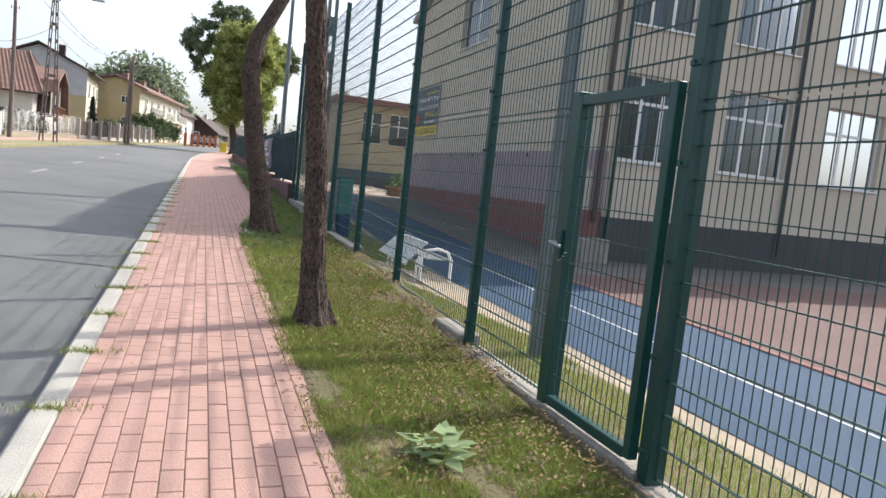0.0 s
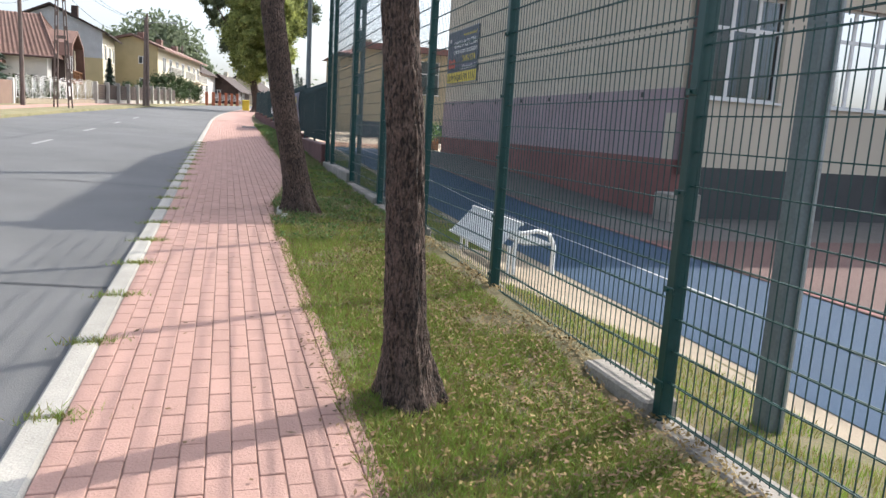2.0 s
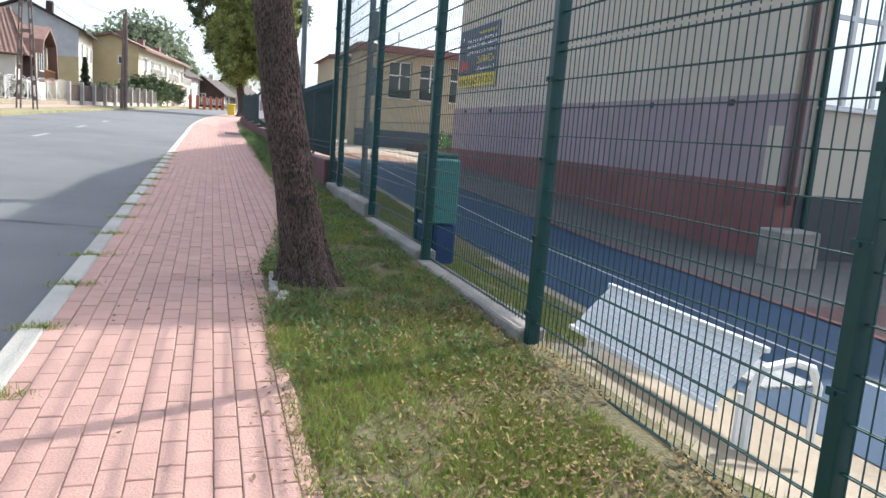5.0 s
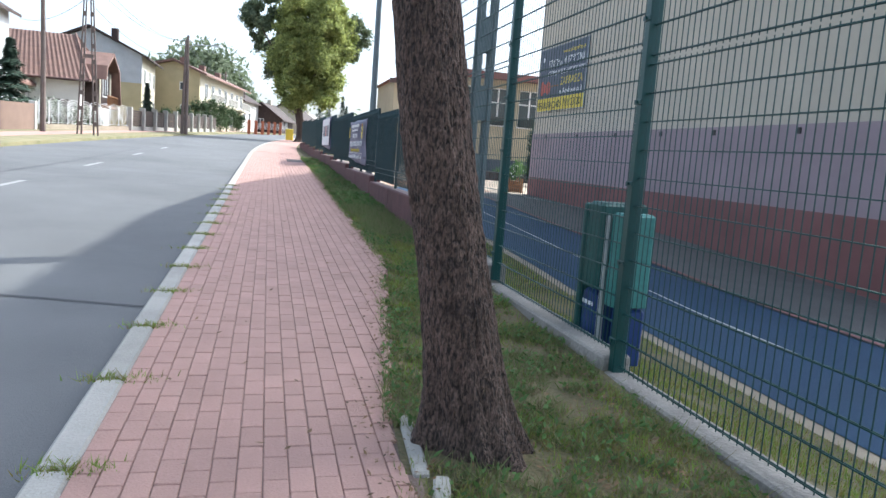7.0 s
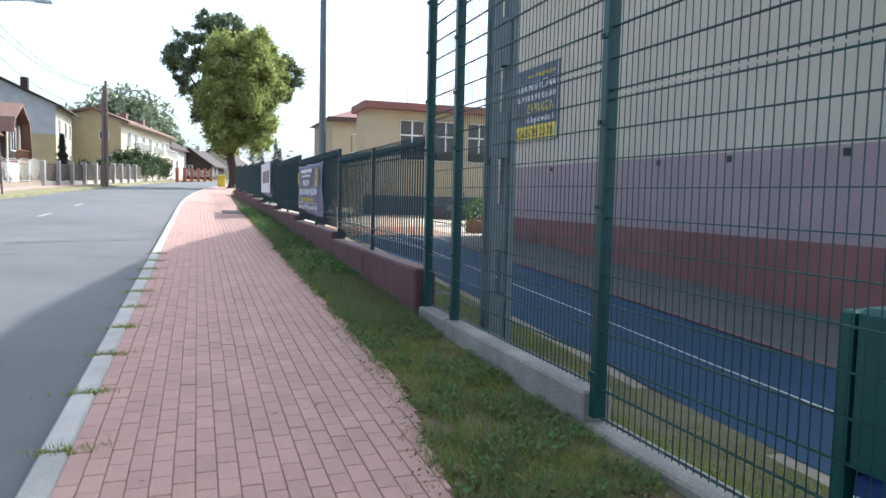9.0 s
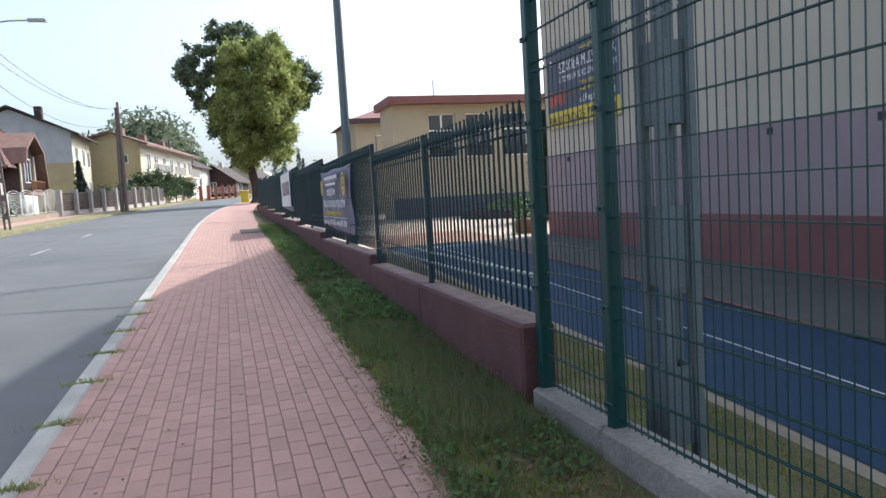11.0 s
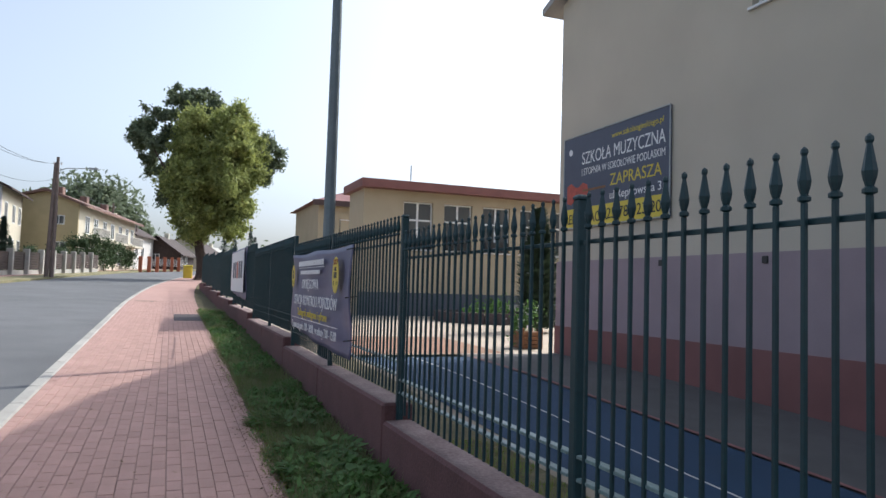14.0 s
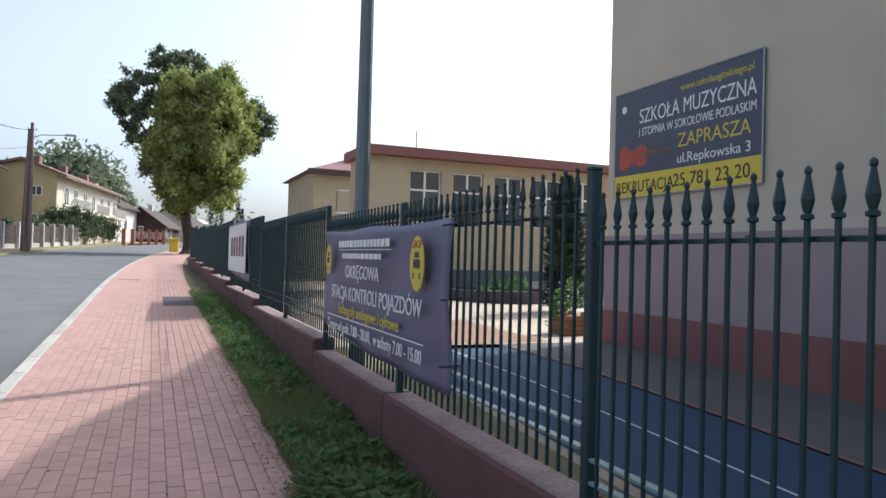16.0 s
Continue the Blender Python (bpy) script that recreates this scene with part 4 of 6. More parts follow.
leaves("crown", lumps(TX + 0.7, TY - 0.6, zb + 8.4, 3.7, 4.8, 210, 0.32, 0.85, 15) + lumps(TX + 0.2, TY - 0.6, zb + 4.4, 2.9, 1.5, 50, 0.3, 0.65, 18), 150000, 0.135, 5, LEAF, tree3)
# Rear clumps take the darker leaf copy, so their shade is painted.
leaves("crown", lumps(TX - 3.5, TY + 2, zb + 10.9, 2.7, 2.7, 62, 0.22, 0.55, 16) + lumps(TX - 0.9, TY + 2, zb + 14.0, 2.2, 1.1, 26, 0.22, 0.5, 17) + lumps(TX + 4.7, TY + 2.5, zb + 10.0, 1.2, 2.5, 28, 0.22, 0.5, 19) + lumps(TX - 2.2, TY + 1, zb + 6.6, 1.4, 1.2, 18, 0.22, 0.5, 20), 52000, 0.14, 6, LEAFSHADED, tree3)

edging = thing("edging_stone", "pale concrete edging stones round the tree foot", "edging")
for x, y, l, rz in ((0.86, 11.18, 0.6, -4), (0.88, 10.92, 0.24, -14)):
    st = part("stone", MB().bevel_box(-0.035, 0, -0.12, 0.035, l, 0.012, 0.01), KERB, edging)
    st.matrix_basis = pose(x, y, g(y), 1.5, 0, rz)

# ---- annex, yard things ----
annex = thing("school_annex", "low yellow-beige annex with flat red roof edge", "building")
AY = 48.3
A0, A1 = 8.6, 24.0
ah = [(10.45 + 1.95 * k, 11.85 + 1.95 * k, 3.65, 5.8) for k in range(5)]
ah2 = [(11.0, 12.0, 1.9, 2.6), (13.0, 14.0, 1.9, 2.6)]
part("wall", wall_face(MB(), "y", AY, A0, A1, 1.7, 6.25, ah, 0.4), ANNEX, annex, "yellow-beige plaster wall")
part("side_wall", MB().box(A0, AY + 0.4, 0.3, A0 + 0.4, AY + 2.6, 6.25), ANNEX, annex)
part("back_wall", MB().box(A0 + 0.4, AY + 2.2, 0.3, A1, AY + 2.6, 6.25), ANNEX, annex)
part("base_course", MB().box(A0 - 0.02, AY - 0.05, 0.3, A1, AY + 0.38, 1.7), BLUEGREY, annex, "blue-grey base course")
part("roof", MB().box(A0 - 0.25, AY - 0.6, 6.25, A1, AY + 2.9, 6.62), REDROOF, annex, "flat roof with dull red edge")
for h in ah:
    window(annex, "y", AY, *h, cols=2, transom=0.62)
    pm = MB()
    pm.bevel_box(h[0] + 0.1, AY - 0.12, h[2] + 0.03, h[1] - 0.1, AY - 0.08, h[2] + 0.5, 0.005)
    part("grille", pm, SIGNBLACK, annex, "dark window box")
part("aerial", MB().rod((11.4, AY + 2, 6.6), (11.4, AY + 2, 7.8), 0.03, 5), GALV, annex)
rh = thing("red_roof_house", "beige house with red tiled hip roof behind annex", "house")
part("wall", MB().box(8.9, 60, 0.4, 16.5, 68, 6.9), ANNEX, rh)
rr = MB().add([(8.5, 59.5, 6.9), (16.9, 59.5, 6.9), (16.9, 68.5, 6.9), (8.5, 68.5, 6.9), (11.5, 63.5, 8.1), (14.0, 64.5, 8.1)],
              [(0, 1, 4), (1, 2, 5, 4), (2, 3, 5), (3, 0, 4, 5), (0, 3, 2, 1)])
part("roof", rr, REDROOF, rh, "red tiled hip roof")
part("chimney", MB().bevel_box(11.4, 62.4, 6.95, 11.9, 62.9, 8.5, 0.03), CREAM, rh)
part("fascia", MB().box(8.45, 59.42, 6.62, 16.9, 59.5, 6.95), BROWN, rh, "dark eaves board")
window(rh, "y", 59.86, 10.2, 11.2, 4.6, 5.9, cols=2, transom=0)

bed_ring = thing("flower_bed", "raised round flower bed with dark stone rim", "flower bed", at=(13.2, 45.2, low(45)))
rim = MB()
for k in range(28):
    a0, a1 = 2 * math.pi * k / 28, 2 * math.pi * (k + 0.94) / 28
    q = [(r * math.cos(a), r * math.sin(a), z) for z in (-0.1, 0.42) for r, a in ((2.2, a0), (2.2, a1), (1.95, a1), (1.95, a0))]
    part("rim_stone", MB().add(q, [(0, 1, 2, 3), (4, 5, 6, 7), (0, 1, 5, 4), (1, 2, 6, 5), (2, 3, 7, 6), (3, 0, 4, 7)]), RUST, bed_ring)
part("soil", MB().lathe(0, 0, [(1.96, -0.05), (1.96, 0.30), (0.8, 0.36)], 24), SOIL, bed_ring, "dark bed soil")
leaves("foliage", [(0.8 * math.cos(k), 0.8 * math.sin(k), 0.45, 0.45) for k in range(6)], 1200, 0.08, 13, WEED, bed_ring)
for k in range(3):
    part("step", MB().bevel_box(14.6, AY - 0.4 - 0.32 * (3 - k), 0.5, 17.4, AY - 0.06, 0.75 + 0.17 * (k + 1), 0.015), KERB, annex, "concrete entrance step")
strip("yard_clay", lambda y: 4.6, lambda y: 8.4, 33.6, 38.0, 0.016, CLAY, "worn red clay patch in the yard", "clay", 4)

planter = thing("wooden_planter", "wooden tub with flowering shrub at building corner", "planter", at=(9.55, 34.75, low(34.7)))
planter.scale = (0.78, 0.78, 0.78)
for k in range(4):
    part("board", MB().bevel_box(-0.36, -0.36, 0.03 + 0.14 * k, 0.36, 0.36, 0.155 + 0.14 * k, 0.012), BOXWOOD, planter)
for x, y in ((-0.34, -0.34), (0.34, -0.34), (-0.34, 0.34), (0.34, 0.34)):
    part("corner_post", MB().bevel_box(x - 0.06, y - 0.06, 0, x + 0.06, y + 0.06, 0.7, 0.01), BOXWOOD, planter)
leaves("shrub", [(0, 0, 0.85, 0.45), (0.15, 0.1, 1.15, 0.28), (-0.2, 0, 1.05, 0.28)], 1800, 0.06, 11, WEED, planter)
leaves("blossom", [(0, -0.1, 1.0, 0.48)], 160, 0.04, 12, SIGNWHITE, planter)


def conifer(x, y, z, h, r, label, count=2600, seed=1, columnar=False):
    t = thing("conifer", label, "tree", group="conifers")
    part("trunk", MB().tube([(x, y, z), (x, y, z + h * 0.5), (x, y, z + h * 0.96)], [0.09, 0.06, 0.015], 6), BARK, t)
    rnd = np.random.default_rng(seed)
    f = rnd.random(count)
    a = rnd.random(count) * 2 * math.pi
    prof = r * (np.minimum(1, (1 - f) * 2.2) if columnar else (1 - f) * (0.75 + 0.25 * np.sin(f * 46)))
    rr2 = prof * (0.45 + 0.6 * rnd.random(count))
    c = np.stack([x + rr2 * np.cos(a), y + rr2 * np.sin(a), z + 0.15 + f * (h - 0.15)], 1)
    out = np.stack([np.cos(a), np.sin(a), np.full(count, 0.6 if columnar else -0.35)], 1)
    side = np.stack([-np.sin(a), np.cos(a), np.zeros(count)], 1)
    s = (0.05 + 0.05 * h / 3 * rnd.random(count))[:, None]
    p = np.stack([c - side * s, c + side * s, c + out * s * 2.5], 1).reshape(-1, 3)
    ob = new("needles", raw_mesh("needles", p, np.arange(count * 3).reshape(-1, 3), CONIFER))
    ob.parent = t
    return t


conifer(12.7, 39.9, yard(40), 4.2, 0.62, "dark columnar cypress behind the school corner", 4200, 21, True)

bench = thing("perforated_bench", "bare steel bench with perforated back beside the track", "bench", at=(2.97, 9.50, yard_z(3.1, 9.5) + 0.04))
for y in (-0.76, 0.76):
    part("leg", MB().tube([(0.10, y, 0), (0.10, y, 0.32), (0.16, y, 0.43), (0.34, y, 0.46), (0.48, y, 0.42), (0.54, y, 0.31), (0.54, y, 0)], [0.024] * 7, 8), STEEL, bench, "bent tube end frame")
    part("back_bar", MB().bevel_box(0.02, y - 0.012, 0.0, 0.05, y + 0.012, 0.30, 0.004), STEEL, bench)
bk = MB()
for i in range(50):
    for j in range(9):
        y, f = -0.73 + 1.46 * (i + 0.5 * (j % 2)) / 50, (j + 0.5) / 9
        x, z = -0.12 + 0.28 * f, 0.24 + 0.29 * f
        bk.add([(x - 0.009, y - 0.010, z - 0.007), (x - 0.009, y + 0.010, z - 0.007), (x + 0.009, y + 0.010, z + 0.007), (x + 0.009, y - 0.010, z + 0.007),
                (x - 0.012, y - 0.010, z - 0.003), (x - 0.012, y + 0.010, z - 0.003), (x + 0.006, y + 0.010, z + 0.011), (x + 0.006, y - 0.010, z + 0.011)],
               [(0, 1, 2, 3), (4, 5, 6, 7), (0, 1, 5, 4), (1, 2, 6, 5), (2, 3, 7, 6), (3, 0, 4, 7)])
bk.add([(-0.12, -0.75, 0.235), (-0.12, 0.75, 0.235), (0.16, 0.75, 0.525), (0.16, -0.75, 0.525), (-0.118, -0.75, 0.232), (-0.118, 0.75, 0.232), (0.162, 0.75, 0.522), (0.162, -0.75, 0.522)],
       [(0, 1, 2, 3), (4, 5, 6, 7), (0, 1, 5, 4), (1, 2, 6, 5), (2, 3, 7, 6), (3, 0, 4, 7)])
tagged(part("backrest", bk, STEEL, bench, "punched sheet steel backrest"), kind="stuff")
for x, z in ((-0.12, 0.23), (0.16, 0.53)):
    part("edge_rail", MB().bevel_box(x - 0.016, -0.77, z - 0.014, x + 0.016, 0.77, z + 0.014, 0.004), STEEL, bench)
# Slats get a duller steel than the frame to tone down their sunlit brightness.
for i in range(12):
    part("seat_slat", MB().bevel_box(0.20 + 0.03 * i, -0.74, 0.30, 0.222 + 0.03 * i, 0.74, 0.32, 0.004), GALV, bench)

bin_post = thing("litter_bin", "teal and blue litter bin on a post inside the fence", "litter bin", at=(2.80, 13.24, yard_z(2.8, 13.2)))
part("back_board", MB().bevel_box(-0.22, 0.24, 0.05, 0.20, 0.30, 1.22, 0.01), BINGREEN, bin_post, "dark teal side panel")
part("hood", MB().bevel_box(-0.22, -0.02, 0.60, 0.16, 0.235, 1.24, 0.025), BINGREEN, bin_post, "teal upper hood")
part("bucket", MB().bevel_box(-0.20, 0.0, 0.06, 0.14, 0.23, 0.58, 0.03), BINBLUE, bin_post, "blue plastic bucket")
part("hood", MB().bevel_box(-0.16, -0.20, 0.50, 0.12, -0.05, 1.18, 0.02), BINPALE, bin_post, "pale teal flap")
part("bucket", MB().bevel_box(-0.10, -0.18, 0.06, 0.12, -0.07, 0.48, 0.02), BINBLUE, bin_post)
part("post", MB().rod((-0.17, -0.04, -0.1), (-0.17, -0.04, 1.15), 0.025, 8), GALV, bin_post, "grey steel post")
part("sticker", MB().box(-0.204, 0.03, 0.46, -0.199, 0.20, 0.49), SIGNWHITE, bin_post, "pale strip of print")


def flood_pole(x, y, z, h, label, w, mat):
    t = thing("floodlight_pole", label, "pole", at=(x, y, z))
    part("shaft", MB().tube([(0, 0, 0), (0, 0, h * 0.5), (0, 0, h)], [w, w * 0.8, w * 0.55], 10), mat, t)
    part("base_plate", MB().bevel_box(-w * 1.8, -w * 1.8, 0, w * 1.8, w * 1.8, 0.03, 0.006), mat, t)
    return t


LATT = material("grey_green_steel", (0.16, 0.19, 0.20), 0.55, 0.15, 4, 50, 0.08, metal=0.2)


def lattice_pole(x, y, z, h):
    t = thing("lattice_floodlight_pole", "grey steel lattice floodlight pole behind the fence", "pole", at=(x, y, z))
    for dx, dy in ((-0.09, -0.09), (0.09, -0.09), (-0.09, 0.09), (0.09, 0.09)):
        part("chord", MB().bevel_box(dx - 0.03, dy - 0.03, 0, dx + 0.03, dy + 0.03, h, 0.006), LATT, t)
    for k in range(int(h / 0.9)):
        z = 0.3 + 0.9 * k
        for s in (-0.09, 0.09):
            part("batten_plate", MB().bevel_box(-0.09, s - 0.006, z, 0.09, s + 0.006, z + 0.45, 0.002), LATT, t)
            part("batten_plate", MB().bevel_box(s - 0.006, -0.09, z, s + 0.006, 0.09, z + 0.45, 0.002), LATT, t)
    return t


def square_pole(x, y, z, h):
    t = thing("grey_fence_pole", "weathered grey square steel pole behind the fence", "pole", at=(x, y, z))
    part("shaft", MB().bevel_box(-0.06, -0.06, 0, 0.06, 0.06, h, 0.01), LATT, t)
    part("cable_pipe", MB().rod((0.03, -0.075, 0.0), (0.03, -0.075, h), 0.012, 6), GALV, t, "pale cable pipe up the pole")
    return t


square_pole(3.08, 5.08, yard_z(3.1, 5) - 0.03, 7.0)
lattice_pole(2.98, 17.9, yard_z(3, 18) - 0.1, 8.5)
flood_pole(3.16, 29.6, yard_z(3.16, 29.6) - 0.05, 11.0, "tall tapered grey-blue lamp pole inside the railing", 0.105, LATT)

# ---- far side of the street ----
def concrete_pole(x, y, z, h, label, arm):
    t = thing("street_pole", label, "pole", at=(x, y, z), group="street poles")
    for s in (-1, 1):
        for e in (-1, 1):
            part("leg", MB().rod((s * 0.40 + e * 0.10, 0, 0), (s * 0.09 + e * 0.05, 0, h), 0.055, 4, 0.04), POLECON, t, "slender concrete flange")
        for k in range(int(h / 0.8)):
            zz = 0.5 + 0.8 * k
            c, w = s * (0.40 - 0.31 * zz / h), 0.10 - 0.05 * zz / h
            part("web", MB().box(c - w, -0.045, zz, c + w, 0.045, zz + 0.22), POLECON, t)
    for zz in (h * 0.45, h * 0.8):
        w = 0.40 - 0.31 * zz / h
        part("tie_beam", MB().bevel_box(-w, -0.05, zz, w, 0.05, zz + 0.18, 0.01), POLECON, t)
    part("lamp_arm", MB().tube([(0.05, 0, h - 0.4), (0.5, 0, h), (arm * 0.6, 0, h + 0.12), (arm, 0, h + 0.16)], [0.035] * 4, 6), GALV, t)
    part("lamp_head", MB().bevel_box(arm - 0.1, -0.13, h + 0.10, arm + 0.65, 0.13, h + 0.24, 0.04), GALV, t, "flat grey lamp head")
    part("crossarm", MB().box(-0.9, -0.052, h - 0.3, 0.2, -0.03, h - 0.2), GALV, t)
    for k in range(4):
        part("insulator", MB().lathe(-0.8 + 0.28 * k, 0, [(0.02, h - 0.2), (0.05, h - 0.12), (0.03, h - 0.05)], 6), WHITEWALL, t)
    return t


concrete_pole(-9.0, 49.5, g(49.5), 8.9, "twin-leg concrete street pole with lamp arm", 2.1)


def wood_pole(x, y, z, h, label, arm=0.0, r=0.14):
    t = thing("street_pole", label, "pole", at=(x, y, z), group="street poles")
    part("shaft", MB().tube([(0, 0, 0), (0.03, 0, h * 0.5), (0, 0, h)], [r, r * 0.85, r * 0.65], 8), POLECON, t)
    if arm:
        part("shaft", MB().tube([(-0.3, 0, 0), (-0.12, 0, h * 0.95)], [r, r * 0.7], 8), POLECON, t)
        part("lamp_arm", MB().tube([(0.05, 0, h - 0.9), (0.5, 0, h - 0.7), (arm, 0, h - 0.6)], [0.03] * 3, 6), GALV, t)
        part("lamp_head", MB().bevel_box(arm - 0.1, -0.1, h - 0.65, arm + 0.5, 0.1, h - 0.52, 0.03), GALV, t)
    for k in range(4):
        part("insulator", MB().lathe(-0.22 + 0.14 * k, 0.1, [(0.02, h - 0.5), (0.05, h - 0.4), (0.03, h - 0.3)], 6), WHITEWALL, t)
    return t


wood_pole(-6.3, 70.0, g(70), 7.85, "dark street pole with lamp arm and insulators", 1.9)
wood_pole(-11.0, 49.0, g(49), 8.2, "slim dark telephone pole beside the far fence")
wood_pole(-5.3, 104.0, g(104), 7.4, "distant slim street pole")
wood_pole(-3.4, 118.0, g(118), 6.0, "distant slim street pole")


def wire(a, b, sag):
    a, b = Vector(a), Vector(b)
    pts = [a.lerp(b, k / 12) - Vector((0, 0, sag * 4 * (k / 12) * (1 - k / 12))) for k in range(13)]
    tagged(part("overhead_cable", MB().tube(pts, [0.012] * 13, 4), SIGNBLACK), "thin black overhead cable between the poles", "cable", "overhead cables")


zt1, zt2 = g(49.5) + 8.7, g(70) + 7.4
for dx in (-0.8, -0.24):
    wire((-9.0 + dx, 49.5, zt1), (-6.3 + dx * 0.3, 70, zt2), 1.0)
    wire((-9.0 + dx, 49.5, zt1), (-14.5 + dx, 20, zt1 - 0.8), 0.9)
    wire((-6.3 + dx * 0.3, 70, zt2), (-5.3 + dx * 0.3, 104, g(104) + 7.2), 0.8)
wire((-9.2, 49.5, zt1 - 1.6), (-6.4, 70, zt2 - 1.0), 1.2)
wire((-9.2, 49.5, zt1 - 1.8), (-16, 62, 8.6), 0.5)


def tiles_roof(parent, a, b, c, d, mat, rows, name="roof_slope"):
    """A roof slope from the eave a-b to the ridge d-c, as overlapping courses of wavy tiles."""
    a, b, c, d = (Vector(q) for q in (a, b, c, d))
    n = (b - a).cross(d - a).normalized()
    if n.z < 0:
        n = -n
    m = MB()
    cols = max(6, int((b - a).length / 0.32))
    for r in range(rows):
        f0, f1 = r / rows, min(1, (r + 1.06) / rows)
        for k in range(cols):
            u0, u1 = k / cols, (k + 0.97) / cols
            q = []
            for u, f, l in ((u0, f0, 0.05), (u1, f0, 0.05), (u1, f1, 0.01), (u0, f1, 0.01)):
                q.append(a.lerp(b, u).lerp(d.lerp(c, u), f) + n * l)
            um = (u0 + u1) / 2
            q.append(a.lerp(b, um).lerp(d.lerp(c, um), f0) + n * 0.10)
            q.append(a.lerp(b, um).lerp(d.lerp(c, um), f1) + n * 0.06)
            m.add(q, [(0, 4, 5, 3), (4, 1, 2, 5)])
    m.add([a, b, c, d], [(0, 1, 2, 3)])
    return part(name, m, mat, parent)


def simple_window(parent, axis, c, u0, u1, z0, z1, face=1):
    """A framed window proud of a far wall; face gives the side that it looks to."""
    w = thing("window", "", "")
    w.parent = parent

    def bx(m, a, b, p, q, d0, d1):
        lo, hi = sorted((c + face * d0, c + face * d1))
        if axis == "x":
            m.box(lo, a, p, hi, b, q)
        else:
            m.box(a, lo, p, b, hi, q)
    pm, fm = MB(), MB()
    bx(pm, u0, u1, z0, z1, 0.0, 0.02)
    part("pane", pm, GLASS, w)
    t = 0.08
    for a, b, p, q in ((u0 - t, u0, z0 - t, z1 + t), (u1, u1 + t, z0 - t, z1 + t), (u0, u1, z0 - t, z0), (u0, u1, z1, z1 + t), ((u0 + u1) / 2 - 0.04, (u0 + u1) / 2 + 0.04, z0, z1)):
        bx(fm, a, b, p, q, -0.02, 0.05)
    part("frame", fm, WHITE, w)


# grey block gable house
h2 = thing("block_gable_house", "two-storey house with grey block gable and cream front", "house")
X0, X1, Y0, Y1, ZE, ZR = -20.3, -11.4, 80.5, 88.4, 8.85, 10.85
zg = g(75)
part("lower_wall", MB().box(X0, Y0, zg, X1, Y0 + 0.3, 6.3), YELLOW, h2, "dull yellow lower gable wall")
courses = int((ZE - 6.3) / 0.25) + 10
bm_ = MB()
for k in range(courses):
    z = 6.3 + 0.25 * k
    f = min(1.0, max(0.0, (ZR - z - 0.25) / (ZR - ZE)))
    hw = (X1 - X0) / 2 * f if z > ZE - 0.25 else (X1 - X0) / 2
    xm = (X0 + X1) / 2
    x = xm - hw
    off = 0.25 * (k % 2)
    x -= off
    while x < xm + hw:
        a, b = max(x, xm - hw), min(x + 0.49, xm + hw)
        if b - a > 0.05:
            bm_.box(a, Y0 - 0.02, z, b - 0.03, Y0 + 0.3, z + 0.22)
        x += 0.5
tagged(part("block_course", bm_, BLOCK, h2, "bare grey concrete blocks"), kind="stuff")
part("gable_core", MB().prism([(X0, 6.3), (X1, 6.3), (X1, ZE), ((X0 + X1) / 2, ZR), (X0, ZE)], "y", Y0 + 0.02, Y0 + 0.28), BLOCK, h2)
part("front_wall", MB().box(X1 - 0.3, Y0 + 0.3, zg, X1, Y1, ZE), CREAM, h2, "cream street wall")
part("back_wall", MB().box(X0, Y0 + 0.3, zg, X0 + 0.3, Y1, ZE), CREAM, h2)
part("end_wall", MB().box(X0, Y1, zg, X1, Y1 + 0.3, ZE), CREAM, h2)
XM = (X0 + X1) / 2
for sx2, xe in ((1, X1 + 0.7), (-1, X0 - 0.7)):
    part("roof", MB().prism([(xe, ZE - 0.34), (XM, ZR + 0.1), (XM, ZR + 0.28), (xe, ZE - 0.16)], "y", Y0 - 0.5, Y1 + 0.8), DARKWOOD, h2, "dark sheet roof")
part("chimney", MB().bevel_box(XM + 1.2, Y0 + 3, ZR - 1, XM + 1.8, Y0 + 3.6, ZR + 0.6, 0.03), DARKWOOD, h2)
for y in (82.2, 85.2, 87.6):
    for z in (3.5, 6.3):
        simple_window(h2, "x", X1, y - 0.45, y + 0.45, z, z + 1.35)
part("gutter", MB().rod((X1 + 0.7, Y0 - 0.4, ZE - 0.3), (X1 + 0.7, Y1 + 0.7, ZE - 0.3), 0.07, 6), DARKWOOD, h2)

# brown tiled house
h1 = thing("tiled_roof_house", "cream house with brown tiled roof and wooden dormer", "house", at=(1.15, 2.0, 0.2))
zg = g(64) - 0.4
part("wall", MB().box(-26, 63, zg, -14.2, 63.3, 5.0), WHITEWALL, h1, "white plaster wall")
part("wall", MB().box(-14.5, 63.3, zg, -14.2, 72.5, 5.0), WHITEWALL, h1)
part("wall", MB().box(-26, 72.5, zg, -14.2, 72.8, 5.0), WHITEWALL, h1)
tiles_roof(h1, (-26.5, 62.3, 4.9), (-13.4, 62.3, 4.9), (-15.6, 67.8, 8.6), (-26.5, 67.8, 8.6), ROOFTILE, 16)
tiles_roof(h1, (-13.4, 62.3, 4.9), (-13.4, 73.2, 4.9), (-15.6, 68.0, 8.6), (-15.6, 67.8, 8.6), ROOFTILE, 16, "roof_hip")
part("verge_board", MB().rod((-13.35, 62.25, 4.95), (-15.6, 67.8, 8.72), 0.09, 6), ROOFTILE, h1, "rounded hip ridge")
part("gutter", MB().rod((-26.5, 62.22, 4.88), (-13.35, 62.22, 4.88), 0.08, 6), BROWN, h1, "brown eaves gutter")
